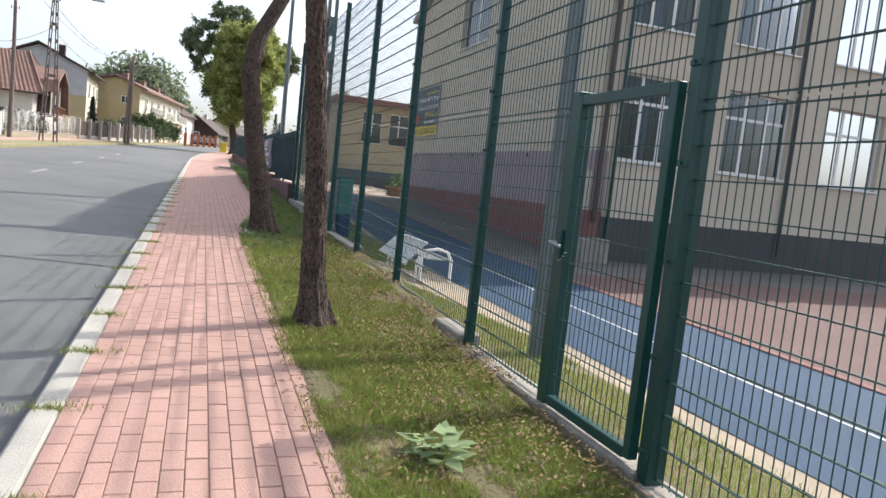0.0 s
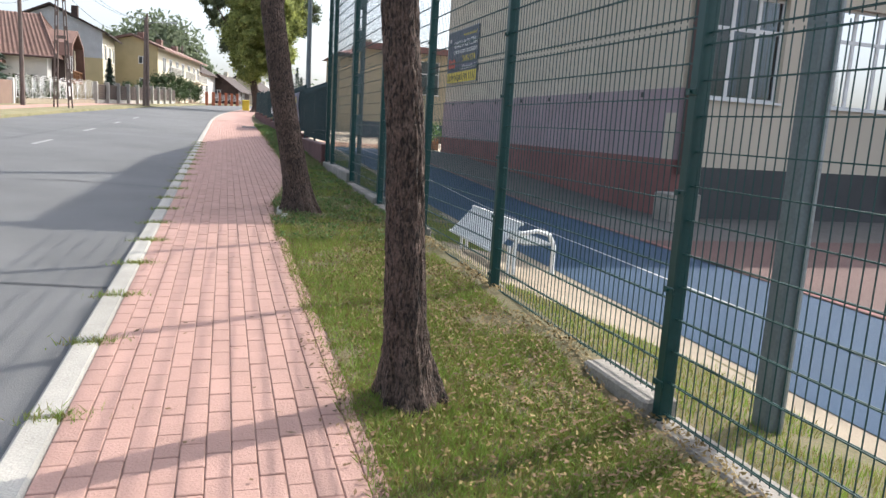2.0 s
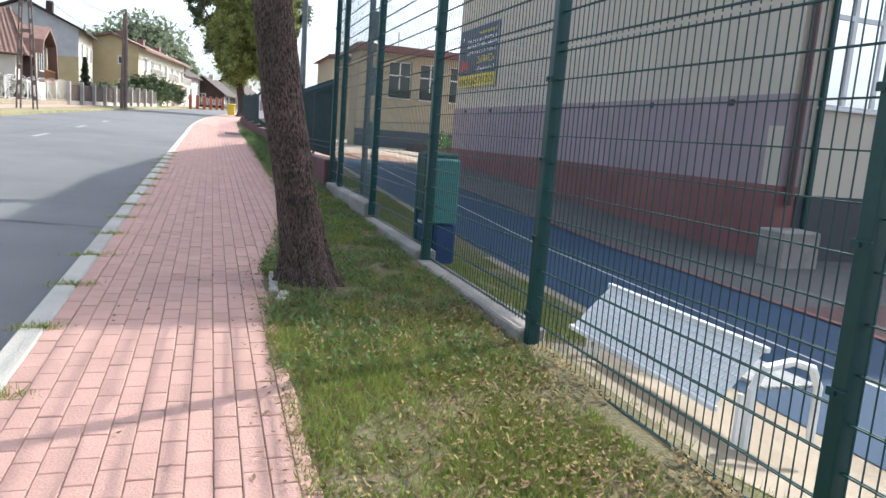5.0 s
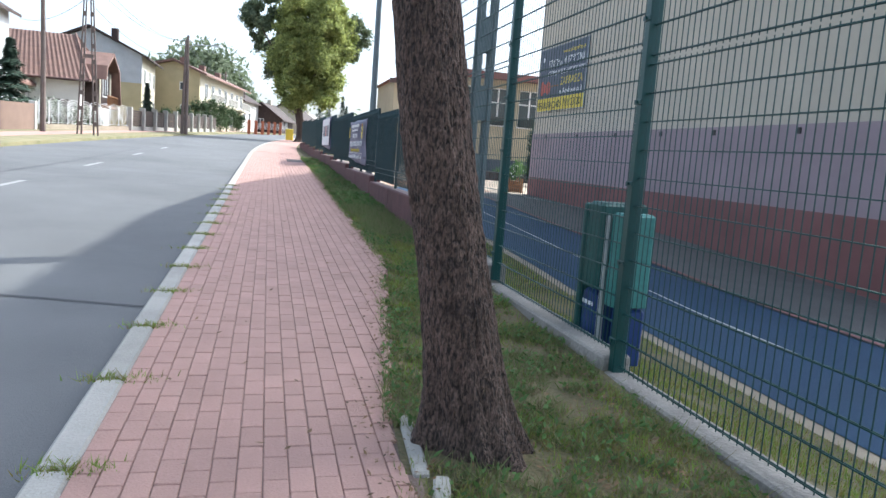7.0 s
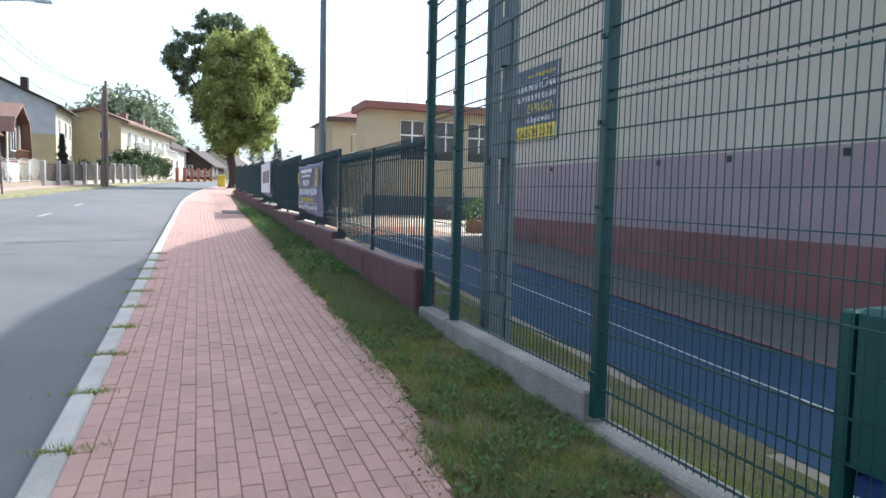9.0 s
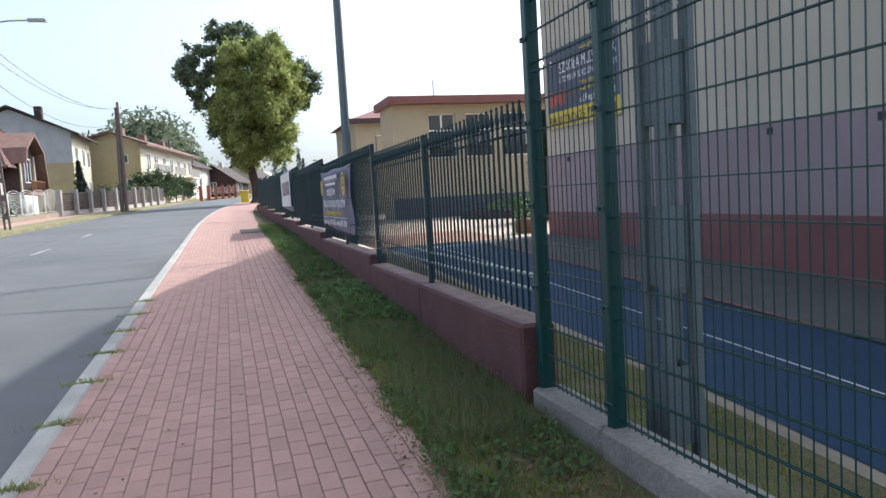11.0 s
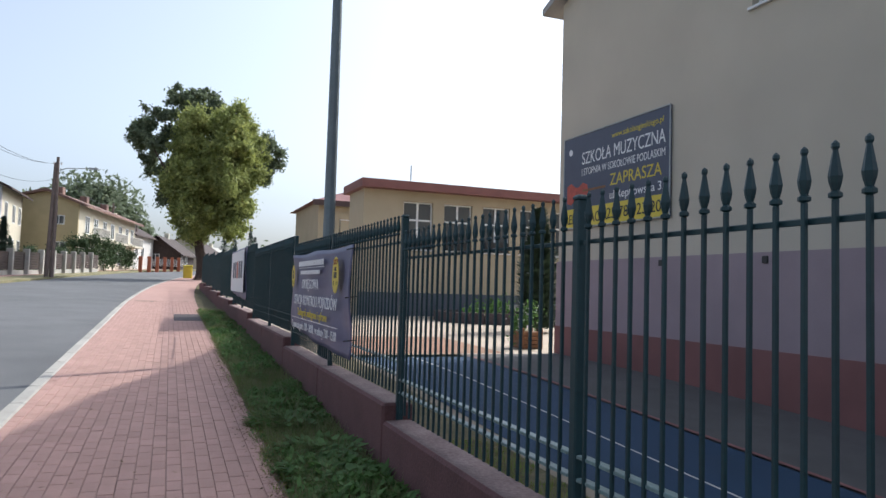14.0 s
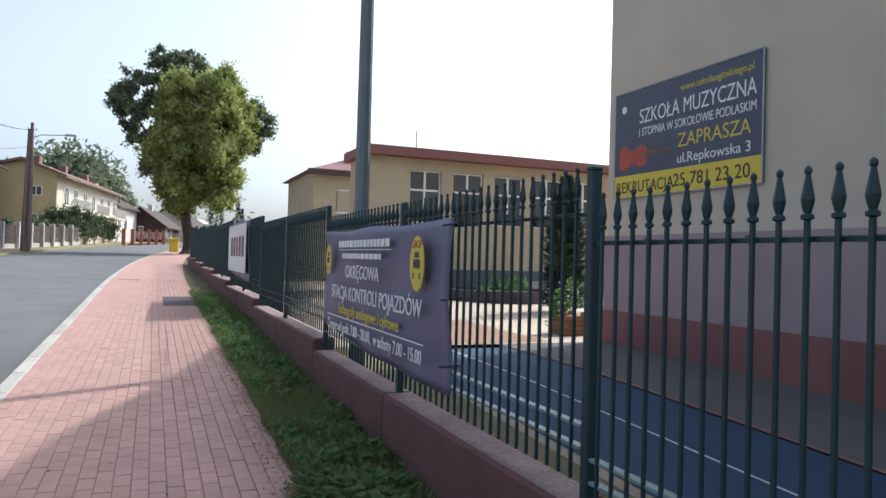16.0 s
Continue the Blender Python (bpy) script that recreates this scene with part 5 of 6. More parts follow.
part("porch_roof", MB().prism([(-24.0, 4.2), (-19.2, 5.9), (-17.0, 4.2), (-17.0, 4.4), (-19.2, 6.12), (-24.0, 4.4)], "y", 59.6, 64.0), ROOFTILE, h1, "low cross gable over the porch")
part("porch_wall", MB().prism([(-23.5, 0.6), (-17.5, 0.6), (-17.5, 4.3), (-19.2, 5.85), (-23.5, 4.3)], "y", 60.2, 62.9), WHITEWALL, h1)
simple_window(h1, "y", 60.2, -20.2, -18.9, 2.9, 4.2, -1)
# Flat dark sheet on the wall face; colours in an opening's inner shade.
part("opening_shade_panel", MB().box(-16.6, 62.94, 1.6, -14.9, 62.99, 3.5), DARKWOOD, h1, "flat dark panel painting the shade of a wall opening")
part("dormer", MB().prism([(64.4, 3.3), (68.8, 3.3), (68.4, 5.9), (66.6, 7.1), (64.8, 5.9)], "x", -15.1, -13.25), DARKWOOD, h1, "dark wooden dormer")
part("dormer_roof", MB().prism([(64.0, 5.2), (64.5, 6.1), (66.6, 7.15), (68.7, 6.1), (69.3, 3.6), (69.5, 3.6), (68.9, 6.25), (66.6, 7.4), (64.3, 6.25), (63.8, 5.2)], "x", -15.4, -12.6), ROOFTILE, h1)
part("balcony", MB().bevel_box(-13.35, 65.4, 3.2, -12.75, 69.2, 3.4, 0.03), BOXWOOD, h1, "small wooden balcony")
for k in range(13):
    part("baluster", MB().box(-12.83, 65.45 + 0.3 * k, 3.4, -12.78, 65.5 + 0.3 * k, 4.1), BOXWOOD, h1)
part("balcony_rail", MB().box(-12.85, 65.4, 4.1, -12.76, 69.2, 4.17), BOXWOOD, h1)
simple_window(h1, "x", -13.25, 65.9, 67.2, 4.1, 5.6)
for y in (64.75, 68.35):
    part("corner_trim", MB().bevel_box(-13.26, y - 0.12, 3.4, -13.18, y + 0.12, 5.9, 0.01), CREAM, h1, "cream corner trim")

# yellow house with balconies
h3 = thing("yellow_balcony_house", "yellow two-storey house with long balcony and red chimneys", "house", at=(-7.15, 90, 0.55), rz=-10)
zg = g(88)
part("side_wall", MB().prism([(-9, zg - 0.3), (0, zg - 0.3), (0, 8.1), (-2.7, 9.1), (-9, 7.4)], "y", 0, 0.3), YELLOW, h3, "yellow plaster side wall")
part("front_wall", MB().box(-0.3, 0.3, zg - 0.3, 0, 22, 8.1), CREAM, h3, "pale street wall in shade")
part("back_wall", MB().box(-9, 0.3, zg - 0.3, -8.7, 22, 7.4), YELLOW, h3)
part("end_wall", MB().box(-8.7, 21.7, zg - 0.3, -0.3, 22, 7.4), YELLOW, h3)
part("roof", MB().prism([(0.9, 7.75), (-2.7, 9.12), (-9.6, 7.28), (-9.6, 7.48), (-2.7, 9.36), (0.9, 7.98)], "y", -0.5, 22.6), ROOFTILE, h3, "low brown-red roof")
for y in (1.5, 9.0, 16.5):
    part("chimney", MB().bevel_box(-2.6, y, 8.5, -1.9, y + 0.8, 9.75, 0.03), ROOFTILE, h3, "red brick chimney")
    part("balcony", MB().bevel_box(0, y, 5.0, 1.1, y + 5.2, 5.2, 0.03), CREAM, h3, "balcony slab")
    rb = MB()
    for k in range(27):
        rb.box(1.03, y + 0.2 * k, 5.2, 1.07, y + 0.2 * k + 0.03, 6.1)
    rb.box(1.02, y, 6.1, 1.09, y + 5.25, 6.15)
    part("balcony_rail", rb, WHITEWALL, h3)
for y in (2.2, 5.0, 8.2, 11.2, 14.5, 17.5, 20.0):
    simple_window(h3, "x", 0.0, y, y + 1.2, 5.6, 7.1)
    simple_window(h3, "x", 0.0, y, y + 1.2, 2.9, 4.3)
simple_window(h3, "y", 0.0, -2.0, -1.2, 6.2, 6.9, -1)
simple_window(h3, "y", 0.0, -1.9, -0.9, 3.1, 4.5, -1)

# white house and low dark cottages further on
def gable_house(name, label, at, rz, w, d, ze, zr, wallmat, roofmat, wins=2):
    h = thing(name, label, "house", at=at, rz=rz)
    part("wall", MB().prism([(-w, -0.5), (0, -0.5), (0, ze), (-w / 2, zr), (-w, ze)], "y", 0, d), wallmat, h)
    for s, xe, xm in ((1, 0.6, -w / 2), (-1, -w - 0.6, -w / 2)):
        part("roof", MB().prism([(xe, ze - 0.35), (xm, zr + 0.05), (xm, zr + 0.25), (xe, ze - 0.15)], "y", -0.5, d + 0.5), roofmat, h)
    for k in range(wins):
        simple_window(h, "x", 0.0, 1.0 + 2.6 * k, 2.0 + 2.6 * k, max(0.8, ze * 0.4), max(2.0, ze * 0.4 + 1.2))
    simple_window(h, "y", 0.0, -w * 0.6, -w * 0.45, ze * 0.45, ze * 0.45 + 1.1, -1)
    part("chimney", MB().bevel_box(-w / 2 - 0.3, d * 0.5, zr - 0.4, -w / 2 + 0.3, d * 0.5 + 0.6, zr + 0.9, 0.03), CREAM, h)
    return h


gable_house("grey_house", "pale grey two-storey house with dark roof", (-3.6, 115, g(113)), -14, 8, 9, 4.6, 6.6, WHITEWALL, DARKWOOD)
gable_house("dark_cottage", "low brown wooden cottage with dark gable", (2.0, 123, g(122)), -14, 6, 9, 2.3, 4.5, DARKWOOD, DARKWOOD)
gable_house("low_cottage", "low cottage with pale sheet roof", (6.2, 137, g(136)), -16, 8, 14, 2.4, 5.0, CREAM, DARKWOOD)
gable_house("pale_roof_cottage", "distant cottage with light sheet roof", (10.0, 151, g(140)), -16, 8, 12, 2.2, 4.4, WHITEWALL, KERB)

h0 = gable_house("corner_house", "tall pale grey house behind a spruce", (-16.6, 53, g(53)), 0, 10, 9, 7.6, 10.4, BLOCK, DARKWOOD, 3)
part("balcony", MB().bevel_box(-3.6, -1.1, 3.6, -0.3, 0.0, 3.8, 0.03), CREAM, h0, "balcony slab")
for k in range(12):
    part("baluster", MB().box(-3.55 + 0.28 * k, -1.06, 3.8, -3.51 + 0.28 * k, -1.02, 4.7), WHITE, h0)
part("balcony_rail", MB().box(-3.6, -1.08, 4.7, -0.3, -1.0, 4.76), WHITE, h0)

# fences on the far side
FL = [(-13.4, 40.0), (-12.4, 52.0), (-11.9, 57.0), (-9.85, 66.0), (-7.7, 76.0), (-6.0, 86.0), (-3.6, 100.0)]


def along(s0, s1, n):
    """n points on the far fence line between two stations."""
    out = []
    for k in range(n):
        s = s0 + (s1 - s0) * k / (n - 1)
        for (xa, ya), (xb, yb) in zip(FL, FL[1:]):
            if ya <= s <= yb + 1e-6:
                f = (s - ya) / (yb - ya)
                out.append((xa + (xb - xa) * f, s))
                break
    return out


arc_fence = thing("arched_metal_fence", "white metal fence with fan-shaped arcs on low wall", "fence")
pts = along(53, 65.6, 10)
for (xa, ya), (xb, yb) in zip(pts, pts[1:]):
    z = g(ya) - 0.05
    d = Vector((xb - xa, yb - ya, 0))
    n = Vector((d.y, -d.x, 0)).normalized() * 0.12
    base = MB().add([(xa - n.x, ya - n.y, z - 0.2), (xb - n.x, yb - n.y, z - 0.2), (xb + n.x, yb + n.y, z - 0.2), (xa + n.x, ya + n.y, z - 0.2),
                     (xa - n.x, ya - n.y, z + 0.42), (xb - n.x, yb - n.y, z + 0.42), (xb + n.x, yb + n.y, z + 0.42), (xa + n.x, ya + n.y, z + 0.42)],
                    [(0, 1, 2, 3), (4, 5, 6, 7), (0, 1, 5, 4), (1, 2, 6, 5), (2, 3, 7, 6), (3, 0, 4, 7)])
    part("low_wall", base, SAND, arc_fence, "low pinkish stone wall")
    part("post", MB().rod((xa, ya, z + 0.4), (xa, ya, z + 1.75), 0.035, 6), WHITE, arc_fence)
    length = d.length
    for r in range(1, 11):
        rad = 0.14 * r + 0.06
        half = min(math.radians(52), math.asin(min(1.0, 0.5 * length / rad)) if rad > 0.5 * length else math.radians(52))
        arc = []
        for k in range(9):
            a = -half + 2 * half * k / 8
            u = 0.5 + rad * math.sin(a) / length
            arc.append((xa + d.x * u, ya + d.y * u, z + 0.45 + rad * math.cos(a)))
        part("arc", MB().tube(arc, [0.016] * 9, 4), WHITE, arc_fence)
    part("rail", MB().rod((xa, ya, z + 0.5), (xb, yb, z + 0.5), 0.02, 4), WHITE, arc_fence)
yard_wall = thing("brown_garden_wall", "smooth brown rendered garden wall with white end post", "wall")
(xa, ya), (xb, yb) = along(44, 52.4, 2)
part("panel", MB().add([(xa, ya, g(ya) - 0.2), (xb, yb, g(yb) - 0.2), (xb - 0.2, yb, g(yb) - 0.2), (xa - 0.2, ya, g(ya) - 0.2),
                        (xa, ya, g(ya) + 1.45), (xb, yb, g(yb) + 1.45), (xb - 0.2, yb, g(yb) + 1.45), (xa - 0.2, ya, g(ya) + 1.45)],
                       [(0, 1, 2, 3), (4, 5, 6, 7), (0, 1, 5, 4), (1, 2, 6, 5), (2, 3, 7, 6), (3, 0, 4, 7)]), TANWALL, yard_wall, "brown rendered panel")
part("post", MB().bevel_box(xb - 0.28, yb, g(yb) - 0.2, xb + 0.08, yb + 0.3, g(yb) + 1.6, 0.03), WHITEWALL, yard_wall, "white end post")
slat_fence = thing("brown_panel_fence", "dark brown panel fence between pale concrete posts", "fence")
pts = along(66, 90, 11)
for k, ((xa, ya), (xb, yb)) in enumerate(zip(pts, pts[1:])):
    z = g(ya) - 0.1
    part("post", MB().bevel_box(xa - 0.2, ya - 0.2, z, xa + 0.2, ya + 0.2, z + 1.9, 0.03), KERB, slat_fence, "pale concrete post")
    for j in range(7):
        zz = z + 0.55 + 0.17 * j
        part("slat", MB().add([(xa, ya, zz), (xb, yb, zz), (xb, yb, zz + 0.15), (xa, ya, zz + 0.15), (xa - 0.05, ya, zz), (xb - 0.05, yb, zz), (xb - 0.05, yb, zz + 0.15), (xa - 0.05, ya, zz + 0.15)],
                              [(0, 1, 2, 3), (4, 5, 6, 7), (0, 1, 5, 4), (3, 2, 6, 7)]), DARKWOOD, slat_fence, "dark brown fence slat")
    part("low_wall", MB().add([(xa, ya, z), (xb, yb, z), (xb, yb, z + 0.5), (xa, ya, z + 0.5), (xa - 0.15, ya, z), (xb - 0.15, yb, z), (xb - 0.15, yb, z + 0.5), (xa - 0.15, ya, z + 0.5)],
                              [(0, 1, 2, 3), (4, 5, 6, 7), (3, 2, 6, 7), (0, 1, 5, 4)]), KERB, slat_fence)
of = thing("orange_fence", "orange-red brick and metal fence at the bend", "fence")
for k in range(6):
    y = 103 + 2.4 * k
    x = -2.2 + 0.34 * (y - 103)
    part("post", MB().bevel_box(x - 0.2, y - 0.2, g(y) - 0.2, x + 0.2, y + 0.2, g(y) + 1.7, 0.03), ORANGE, of)
    m = MB().bevel_box(x - 0.06, y + 0.2, g(y) - 0.2, x + 0.06, y + 2.2, g(y) + 0.6, 0.02)
    part("low_wall", m, ORANGE, of)
    m = MB()
    for j in range(9):
        m.rod((x + 0.08 * j, y + 0.3 + 0.2 * j, g(y) + 0.6), (x + 0.08 * j, y + 0.3 + 0.2 * j, g(y) + 1.5), 0.02, 4)
    part("bars", m, WHITE, of)


# hedges, shrubs, far woods
def bush(x, y, z, r, h, seed, label, mat=SHRUB, count=2600):
    b = thing("garden_shrub", label, "shrub", group="garden shrubs")
    leaves("foliage", [(x, y, z + h * 0.35, r * 0.8), (x + r * 0.3, y, z + h * 0.7, r * 0.6), (x - r * 0.3, y + 0.2, z + h * 0.6, r * 0.6)], count, 0.10, seed, mat, b)
    part("stem", MB().tube([(x, y, z - 0.1), (x, y, z + h * 0.6)], [0.06, 0.03], 6), BARK, b)


for k, (x, y, r, h) in enumerate(((-8.4, 82.0, 0.9, 2.3), (-7.0, 88, 1.2, 3.9), (-6.1, 91.5, 1.3, 4.3), (-5.2, 95, 1.4, 3.6), (-4.7, 99, 1.3, 3.2), (-9.3, 78, 0.8, 2.2),
                                  (-12.9, 57.6, 0.8, 1.9), (-12.0, 62.5, 0.8, 1.8), (-13.6, 56, 0.7, 1.7), (-8.0, 85.0, 0.9, 2.6), (-3.8, 106, 1.2, 2.8))):
    bush(x, y, g(y), r, h, 30 + k, "dense dark green garden shrub behind the fence")
conifer(-11.4, 84.0, g(84), 2.8, 0.5, "small pointed thuja before the yellow house", 1200, 42, True)
conifer(-13.9, 53.6, g(53), 5.0, 1.9, "broad dark spruce behind the brown garden wall", 5200, 43)
conifer(-9.9, 74.0, g(74), 4.0, 0.95, "young spruce in the garden before the gable house", 2600, 44)
for k, (x, y, h) in enumerate(((7.2, 112, 6.2), (8.8, 116, 5.4), (10.4, 112, 6.6), (11.6, 118, 5.6))):
    conifer(x, y, 2.6, h, 1.4, "distant spruce behind the yard", 900, 50 + k)
woods = thing("background_tree", "large rounded dark tree behind the houses", "tree", group="background trees")
part("trunk", MB().tube([(-13, 165, 3), (-13, 165, 10)], [0.5, 0.35], 8), BARK, woods)
leaves("crown", [(-13, 165, 14, 5.5), (-9.5, 165, 11.5, 4.0), (-17, 165, 11, 4.5), (-6, 166, 9, 3.0)], 60000, 0.55, 61, LEAFSHADED, woods)
woods2 = thing("background_tree", "distant dark tree crowns over the roofs", "tree", group="background trees")
part("trunk", MB().tube([(-24, 175, 3), (-24, 175, 9)], [0.5, 0.35], 8), BARK, woods2)
leaves("crown", [(-23, 175, 13, 4.0), (-28, 176, 12, 3.8), (-19.5, 175, 12.5, 3.0)], 34000, 0.55, 62, LEAFSHADED, woods2)
rnd = random.Random(9)
tv, tf = crown_mesh([(-160 + 9 * k, 240 + rnd.uniform(-10, 10), 4 + rnd.uniform(0, 3), 6 + rnd.uniform(0, 3)) for k in range(38)], 24000, 0.8, 63)
tagged(new("far_woods", raw_mesh("far_woods", tv, tf, LEAFSHADED)), "distant line of dark woods", "woods", kind="stuff")

yb_ = thing("yellow_bin", "yellow grit box beside the far tree", "grit bin", at=(2.2, 79, g(79)))
part("body", MB().bevel_box(-0.35, -0.35, 0, 0.35, 0.35, 0.9, 0.06), SIGNYELLOW, yb_)
part("lid", MB().bevel_box(-0.38, -0.38, 0.9, 0.38, 0.38, 1.05, 0.05), SIGNYELLOW, yb_)
cover = MB().bevel_box(-0.33, -1.1, -0.04, 0.33, 1.1, 0.005, 0.002)
cover_ob = tagged(part("manhole_cover", cover, RUST), "dark rusty cover plate in the pavement", "manhole cover")
cover_ob.matrix_basis = pose(1.28, 37.6, g(37.6), math.degrees(math.atan(SLOPE)), 0, 0)

# ---- grass, weeds, litter of leaves ----
rng = np.random.default_rng(77)


def blades(name, n, pick, z, h0, h1, w, mat, label, lean=0.5):
    x, y = pick(n)
    zz = np.array([z(a, b) for a, b in zip(x, y)])
    n = len(x)
    a = rng.random(n) * 2 * math.pi
    h = h0 + (h1 - h0) * rng.random(n) ** 2
    l = h * lean * rng.random(n)
    b = rng.random(n) * 2 * math.pi
    base = np.stack([x, y, zz - 0.01], 1)
    side = np.stack([np.cos(a), np.sin(a), np.zeros(n)], 1) * w
    tip = base + np.stack([l * np.cos(b), l * np.sin(b), h], 1)
    p = np.stack([base - side, base + side, tip], 1).reshape(-1, 3)
    tagged(new(name, raw_mesh(name, p, np.arange(n * 3).reshape(-1, 3), mat)), label, "grass", kind="stuff")


def clumped(x, y, s):
    return np.array([noise.noise((a * s, b * s, 3.3)) for a, b in zip(x, y)])


def pick_verge(n, y0=0.3, y1=40.0, keep=0.0):
    y = y0 + (y1 - y0) * rng.random(n) ** 1.35
    r = np.array([pave_right(v) for v in y])
    x = r - 0.07 + (2.34 - r) * rng.random(n)
    m = clumped(x, y, 1.4) + 0.45 * clumped(x, y, 5.0) + 0.12 * (y > 18) > rng.random(n) * 0.9 - 0.5
    return x[m], y[m]


blades("verge_grass", 330000, pick_verge, verge, 0.02, 0.075, 0.0048, BLADE, "short patchy dry and green grass", 1.0)


blades("verge_turf", 240000, lambda n: pick_verge(n, 0.3, 11.0), verge, 0.015, 0.06, 0.006, BLADE, "dense short turf by the street trees", 1.4)


def pick_far_turf(n):
    y = 9.5 + 16 * rng.random(n)
    r = np.array([pave_right(v) for v in y])
    x = r - 0.05 + (2.36 - r) * rng.random(n)
    m = clumped(x, y, 2.2) + 0.7 * clumped(x, y, 7.0) > -0.1
    return x[m], y[m]


blades("verge_tufts", 130000, pick_far_turf, verge, 0.02, 0.10, 0.0048, DULLBLADE, "uneven tufts of grass along the verge", 1.3)

def pick_tall(n):
    y = 18 + 22 * rng.random(n)
    x = 1.60 + 0.68 * rng.random(n)
    m = clumped(x, y, 1.1) > -0.35
    return x[m], y[m]


blades("verge_tall_grass", 60000, pick_tall, verge, 0.05, 0.19, 0.005, DULLBLADE, "longer unmown grass beside the plinth", 0.9)


def pick_yard(n):
    y = -1 + 27 * rng.random(n)
    x = 2.56 + 1.9 * rng.random(n)
    m = x < np.array([sand_edge(v) for v in y]) + 0.08 * rng.normal(size=n)
    m &= x < 3.75 + 0.045 * np.clip(y - 4, 0, 15)
    m &= (clumped(x, y, 1.0) > -0.35)
    return x[m], y[m]


blades("yard_grass_blades", 110000, pick_yard, lambda x, y: yard_z(x, y), 0.03, 0.08, 0.004, BLADE, "mown grass inside the fence", 0.6)


def pick_joint(n):
    k = rng.integers(0, 28, n)
    y = k + 0.34 + rng.normal(size=n) * (0.02 + 0.02 * np.cos(k * 3.1) ** 2)
    x = -0.50 + rng.normal(size=n) * 0.085
    m = (np.sin(k * 12.7) > -0.1)
    return x[m], y[m]


blades("kerb_weeds", 7500, pick_joint, lambda x, y: g(y), 0.015, 0.06, 0.004, BLADE, "tufts of grass in the kerb joints", 1.4)


def leaf_litter(name, n, pick, z, size, mat, label, up=0.3):
    x, y = pick(n)
    n = len(x)
    zz = np.array([z(a, b) for a, b in zip(x, y)]) + 0.012
    a = rng.random(n) * 2 * math.pi
    c = np.stack([x, y, zz], 1)
    u = np.stack([np.cos(a), np.sin(a), up * rng.random(n)], 1) * (size * (0.5 + rng.random(n)))[:, None]
    w = np.stack([-np.sin(a), np.cos(a), up * rng.random(n)], 1) * (size * 0.5)
    p = np.stack([c - u, c + w, c + u, c - w], 1).reshape(-1, 3)
    i = np.arange(n)[:, None] * 4
    tagged(new(name, raw_mesh(name, p, np.concatenate([i + np.array([[0, 1, 3]]), i + np.array([[1, 2, 3]])]), mat)), label, "leaves", kind="stuff")


def pick_yellow(n):
    y = 2.4 + 8.5 * rng.random(n)
    x = 2.42 - 1.5 * rng.random(n) ** 1.7
    m = clumped(x, y, 1.3) + 0.5 * clumped(x, y, 4.0) > -0.12
    return x[m], y[m]


leaf_litter("yellow_leaves", 11000, pick_yellow, lambda x, y: verge(x, y) + 0.024, 0.013, YELLOWLEAF, "small yellowed leaves lying in the grass", 0.9)


def pick_litter(n):
    y = 1 + 30 * rng.random(n)
    r = np.array([pave_right(v) for v in y])
    return r - 0.25 + (2.5 - r) * rng.random(n) ** 0.55, y


leaf_litter("fallen_leaves", 13000, pick_litter, lambda x, y: max(verge(x, y), g(y) - 0.03 if x > pave_right(y) else g(y)), 0.016, DRYLEAF, "dry brown fallen leaves")
leaf_litter("edge_dirt", 2600, lambda n: ((lambda yy: (np.array([pave_right(v) for v in yy]) + 0.07 * rng.normal(size=n) - 0.03, yy))(3 + 28 * rng.random(n))),
            lambda x, y: g(y) + 0.002, 0.014, DRYLEAF, "dirt and leaf crumbs along the pavement edge", 0.5)
leaf_litter("pavement_leaves", 110, lambda n: (-0.3 + 1.2 * rng.random(n), 4 + 22 * rng.random(n)), lambda x, y: g(y), 0.02, DRYLEAF, "scattered dry leaves on the pavers")


def weed(x, y, n, r, size, label, mat=WEED):
    w = thing("weed_plant", label, "weed", group="weeds")
    z = verge(x, y)
    a = rng.random(n) * 2 * math.pi
    rad = r * np.sqrt(rng.random(n))
    c = np.stack([x + rad * np.cos(a), y + rad * np.sin(a), z + 0.02 + size * 1.2 * rng.random(n)], 1)
    u = np.stack([np.cos(a), np.sin(a), 0.5 * rng.random(n) - 0.1], 1) * (size * (0.6 + 0.6 * rng.random(n)))[:, None]
    v = np.stack([-np.sin(a), np.cos(a), 0.3 * rng.random(n)], 1) * size * 0.4
    p = np.stack([c - u * 0.3, c + v, c + u, c - v], 1).reshape(-1, 3)
    i = np.arange(n)[:, None] * 4
    ob = new("leaf_rosette", raw_mesh("leaf_rosette", p, np.concatenate([i + np.array([[0, 1, 3]]), i + np.array([[1, 2, 3]])]), mat))
    ob.parent = w


weed(1.35, 2.72, 34, 0.15, 0.105, "pale broad-leaved weed in the verge", PALEWEED)
for x, y, n, r, s in ((1.85, 25.0, 340, 0.36, 0.075), (1.95, 23.9, 340, 0.34, 0.08), (1.85, 23.3, 300, 0.30, 0.08), (1.9, 26.6, 300, 0.34, 0.055), (1.85, 22.8, 200, 0.28, 0.05), (2.0, 28.4, 240, 0.34, 0.055), (2.0, 32.4, 240, 0.4, 0.06), (1.9, 21.0, 120, 0.22, 0.045)):
    weed(x, y, n, r, s, "low leafy weeds beside the plinth")


def pick_leafy(n):
    y = 20.5 + 20 * rng.random(n)
    x = 1.62 + 0.66 * rng.random(n)
    m = clumped(x, y, 0.9) + 0.5 * clumped(x, y, 3.0) > -0.05
    return x[m], y[m]


def leafy_z(x, y):
    return verge(x, y) + 0.14 * abs(noise.noise((x * 5, y * 5, 2))) + random.uniform(0, 0.06)


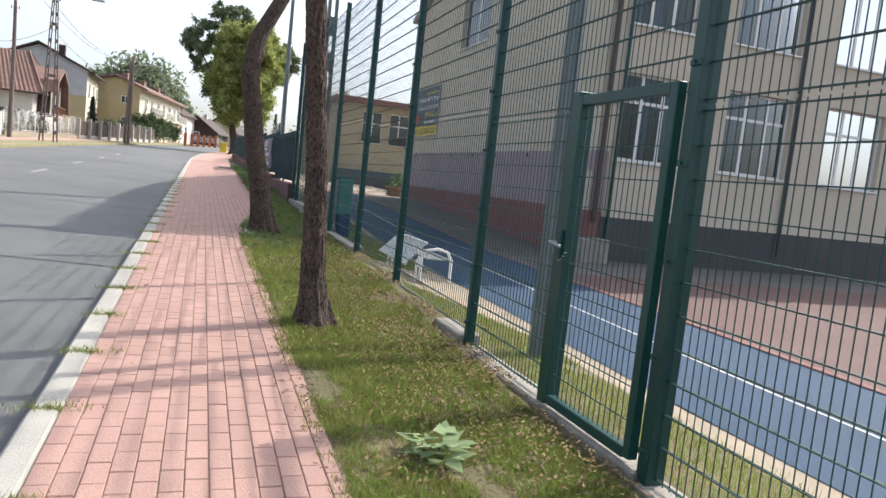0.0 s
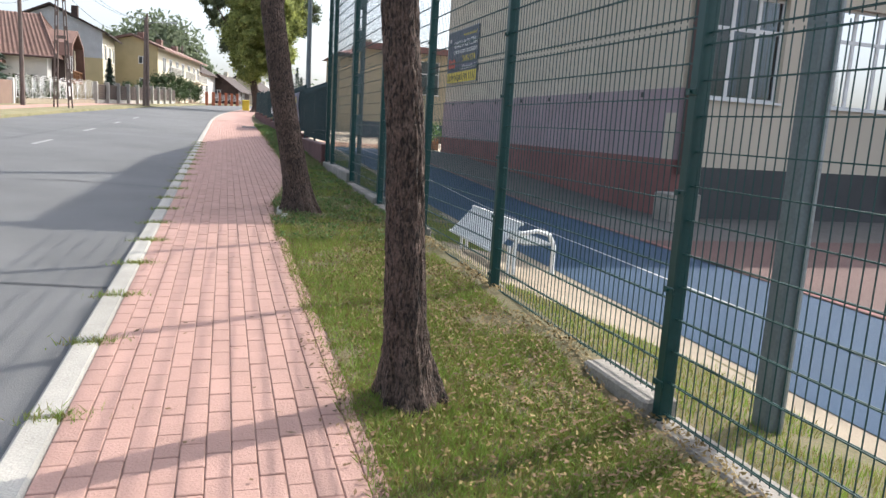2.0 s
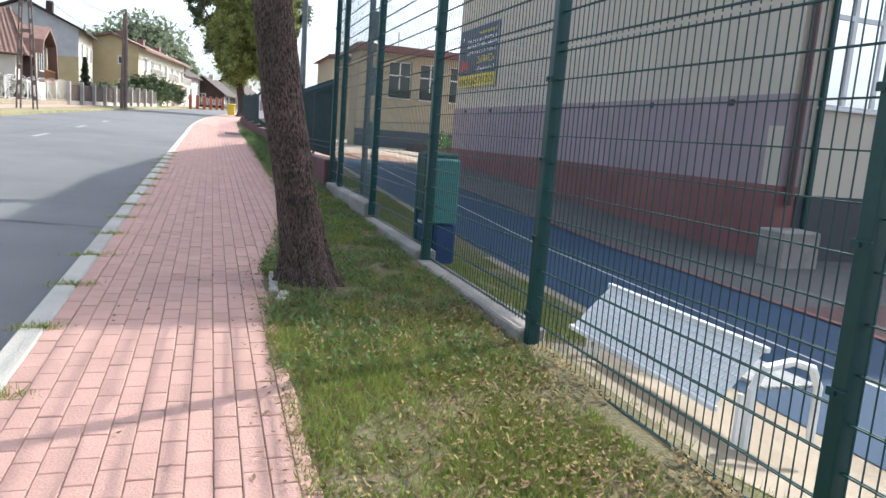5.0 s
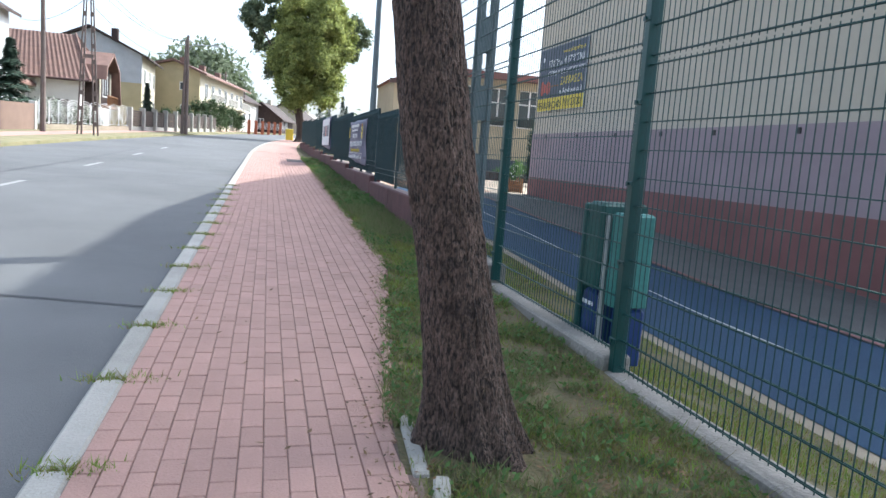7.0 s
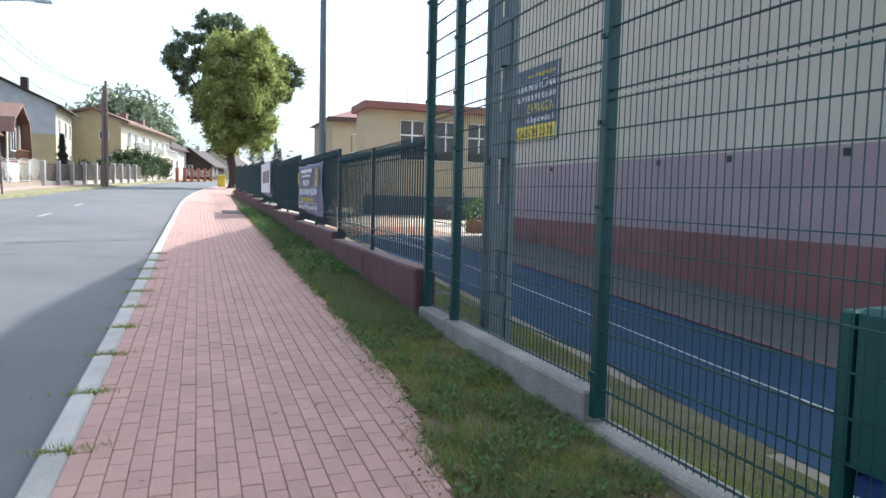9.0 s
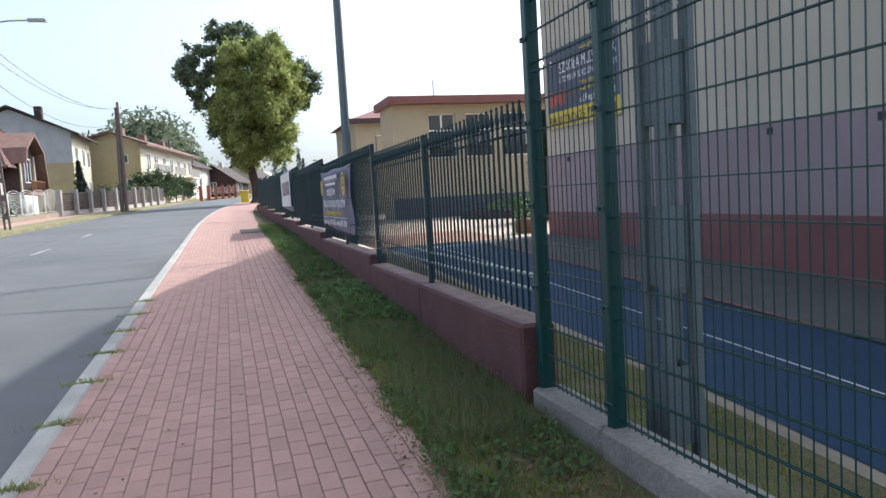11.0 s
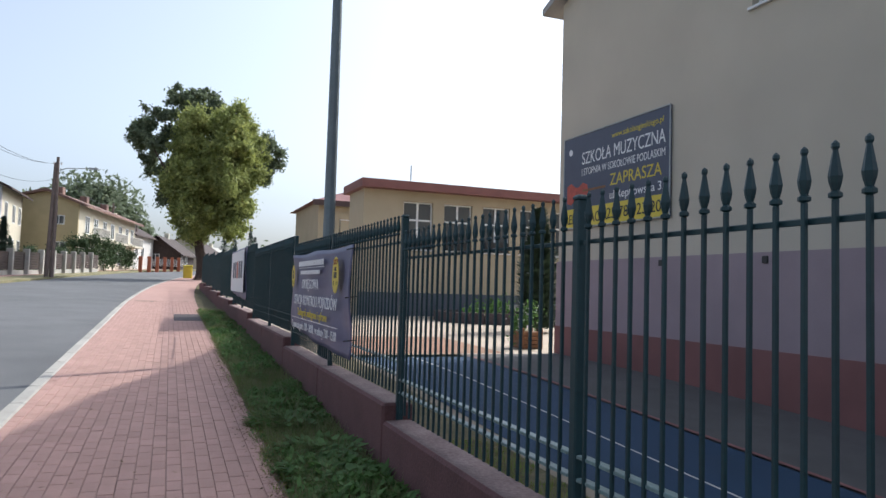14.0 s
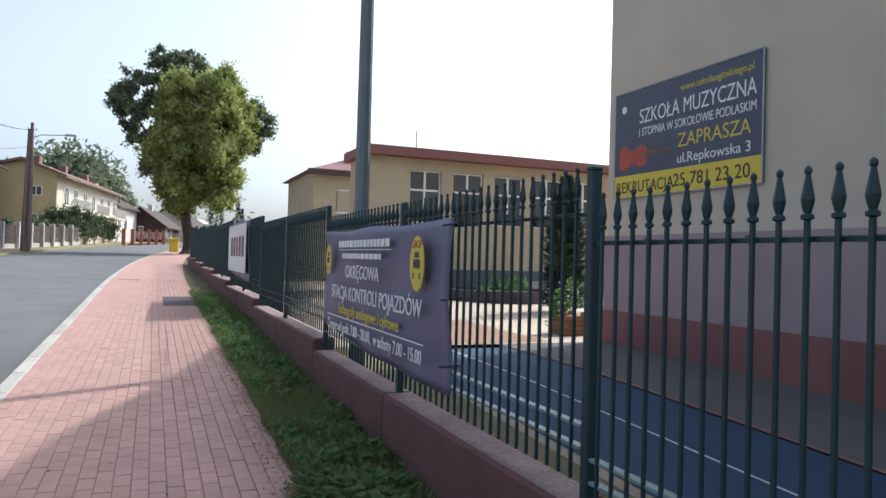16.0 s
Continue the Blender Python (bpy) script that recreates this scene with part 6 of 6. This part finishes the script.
leaf_litter("small_weeds", 14000, pick_far_turf, lambda x, y: verge(x, y) + random.uniform(0.0, 0.05), 0.02, WEED, "small leafy weeds among the verge grass", 1.0)
leaf_litter("verge_weeds", 22000, pick_leafy, leafy_z, 0.034, WEED, "carpet of small green weeds beside the plinth", 1.0)

# ---- kerbs and pavers ----
kerb_ob = thing("kerb", "worn concrete kerbstones along the pavement", "kerb", kind="structure")
KM = MB().bevel_box(-0.075, 0.006, -0.28, 0.075, 0.994, 0.0, 0.018).mesh("kerbstone", KERB)
for k in range(-8, 92):
    y = k + 0.34
    o = new("kerbstone", KM)
    ang = math.degrees(math.atan(0.0028 * (y - 40))) if y > 40 else 0
    o.matrix_basis = pose(kerb_x(y) - 0.075 + random.uniform(-0.004, 0.004), y, g(y) + 0.004, math.degrees(math.atan(SLOPE)), random.uniform(-0.8, 0.8), -ang)
    o.parent = kerb_ob

PM = MB().bevel_box(-0.0485, -0.0975, -0.05, 0.0485, 0.0975, 0.0, 0.004).mesh("paver", PAVER_PIECE)
rp = random.Random(4)
rest = MB()
tilt = math.degrees(math.atan(SLOPE))
course = 0
x = -0.47 + 0.05
while x < 1.75:
    y = -3.0 + (0.1 if course % 2 else 0.0) + rp.uniform(-0.01, 0.01)
    while y < 45:
        edge = min(x + 0.0485, pave_right(y) + 0.008 * math.sin(y * 7))
        if edge - x > -0.03:
            dz = rp.uniform(-0.002, 0.002) + (0.003 * math.sin(x * 60))
            if 2.6 < y < 7.2 and edge == x + 0.0485:
                o = new("paver", PM)
                o.matrix_basis = pose(x, y, g(y) + dz, tilt + rp.uniform(-0.4, 0.4), rp.uniform(-0.6, 0.6), rp.uniform(-0.5, 0.5))
                o.parent = bed_ob
            else:
                n = len(rest.v)
                rest.bevel_box(x - 0.0485, y - 0.0975, -0.03, edge, y + 0.0975, dz, 0.004)
                for i in range(n, len(rest.v)):
                    a, b, c = rest.v[i]
                    rest.v[i] = (a, b, c + g(b))
        y += 0.2
    x += 0.1
    course += 1
me = bpy.data.meshes.new("paver_field")
me.from_pydata(rest.v, [], rest.f)
me.materials.append(PAVER)
pf = new("paver_field", me)
pf.parent = bed_ob
tagged(pf, "pink-red concrete pavers with open joints", kind="stuff")
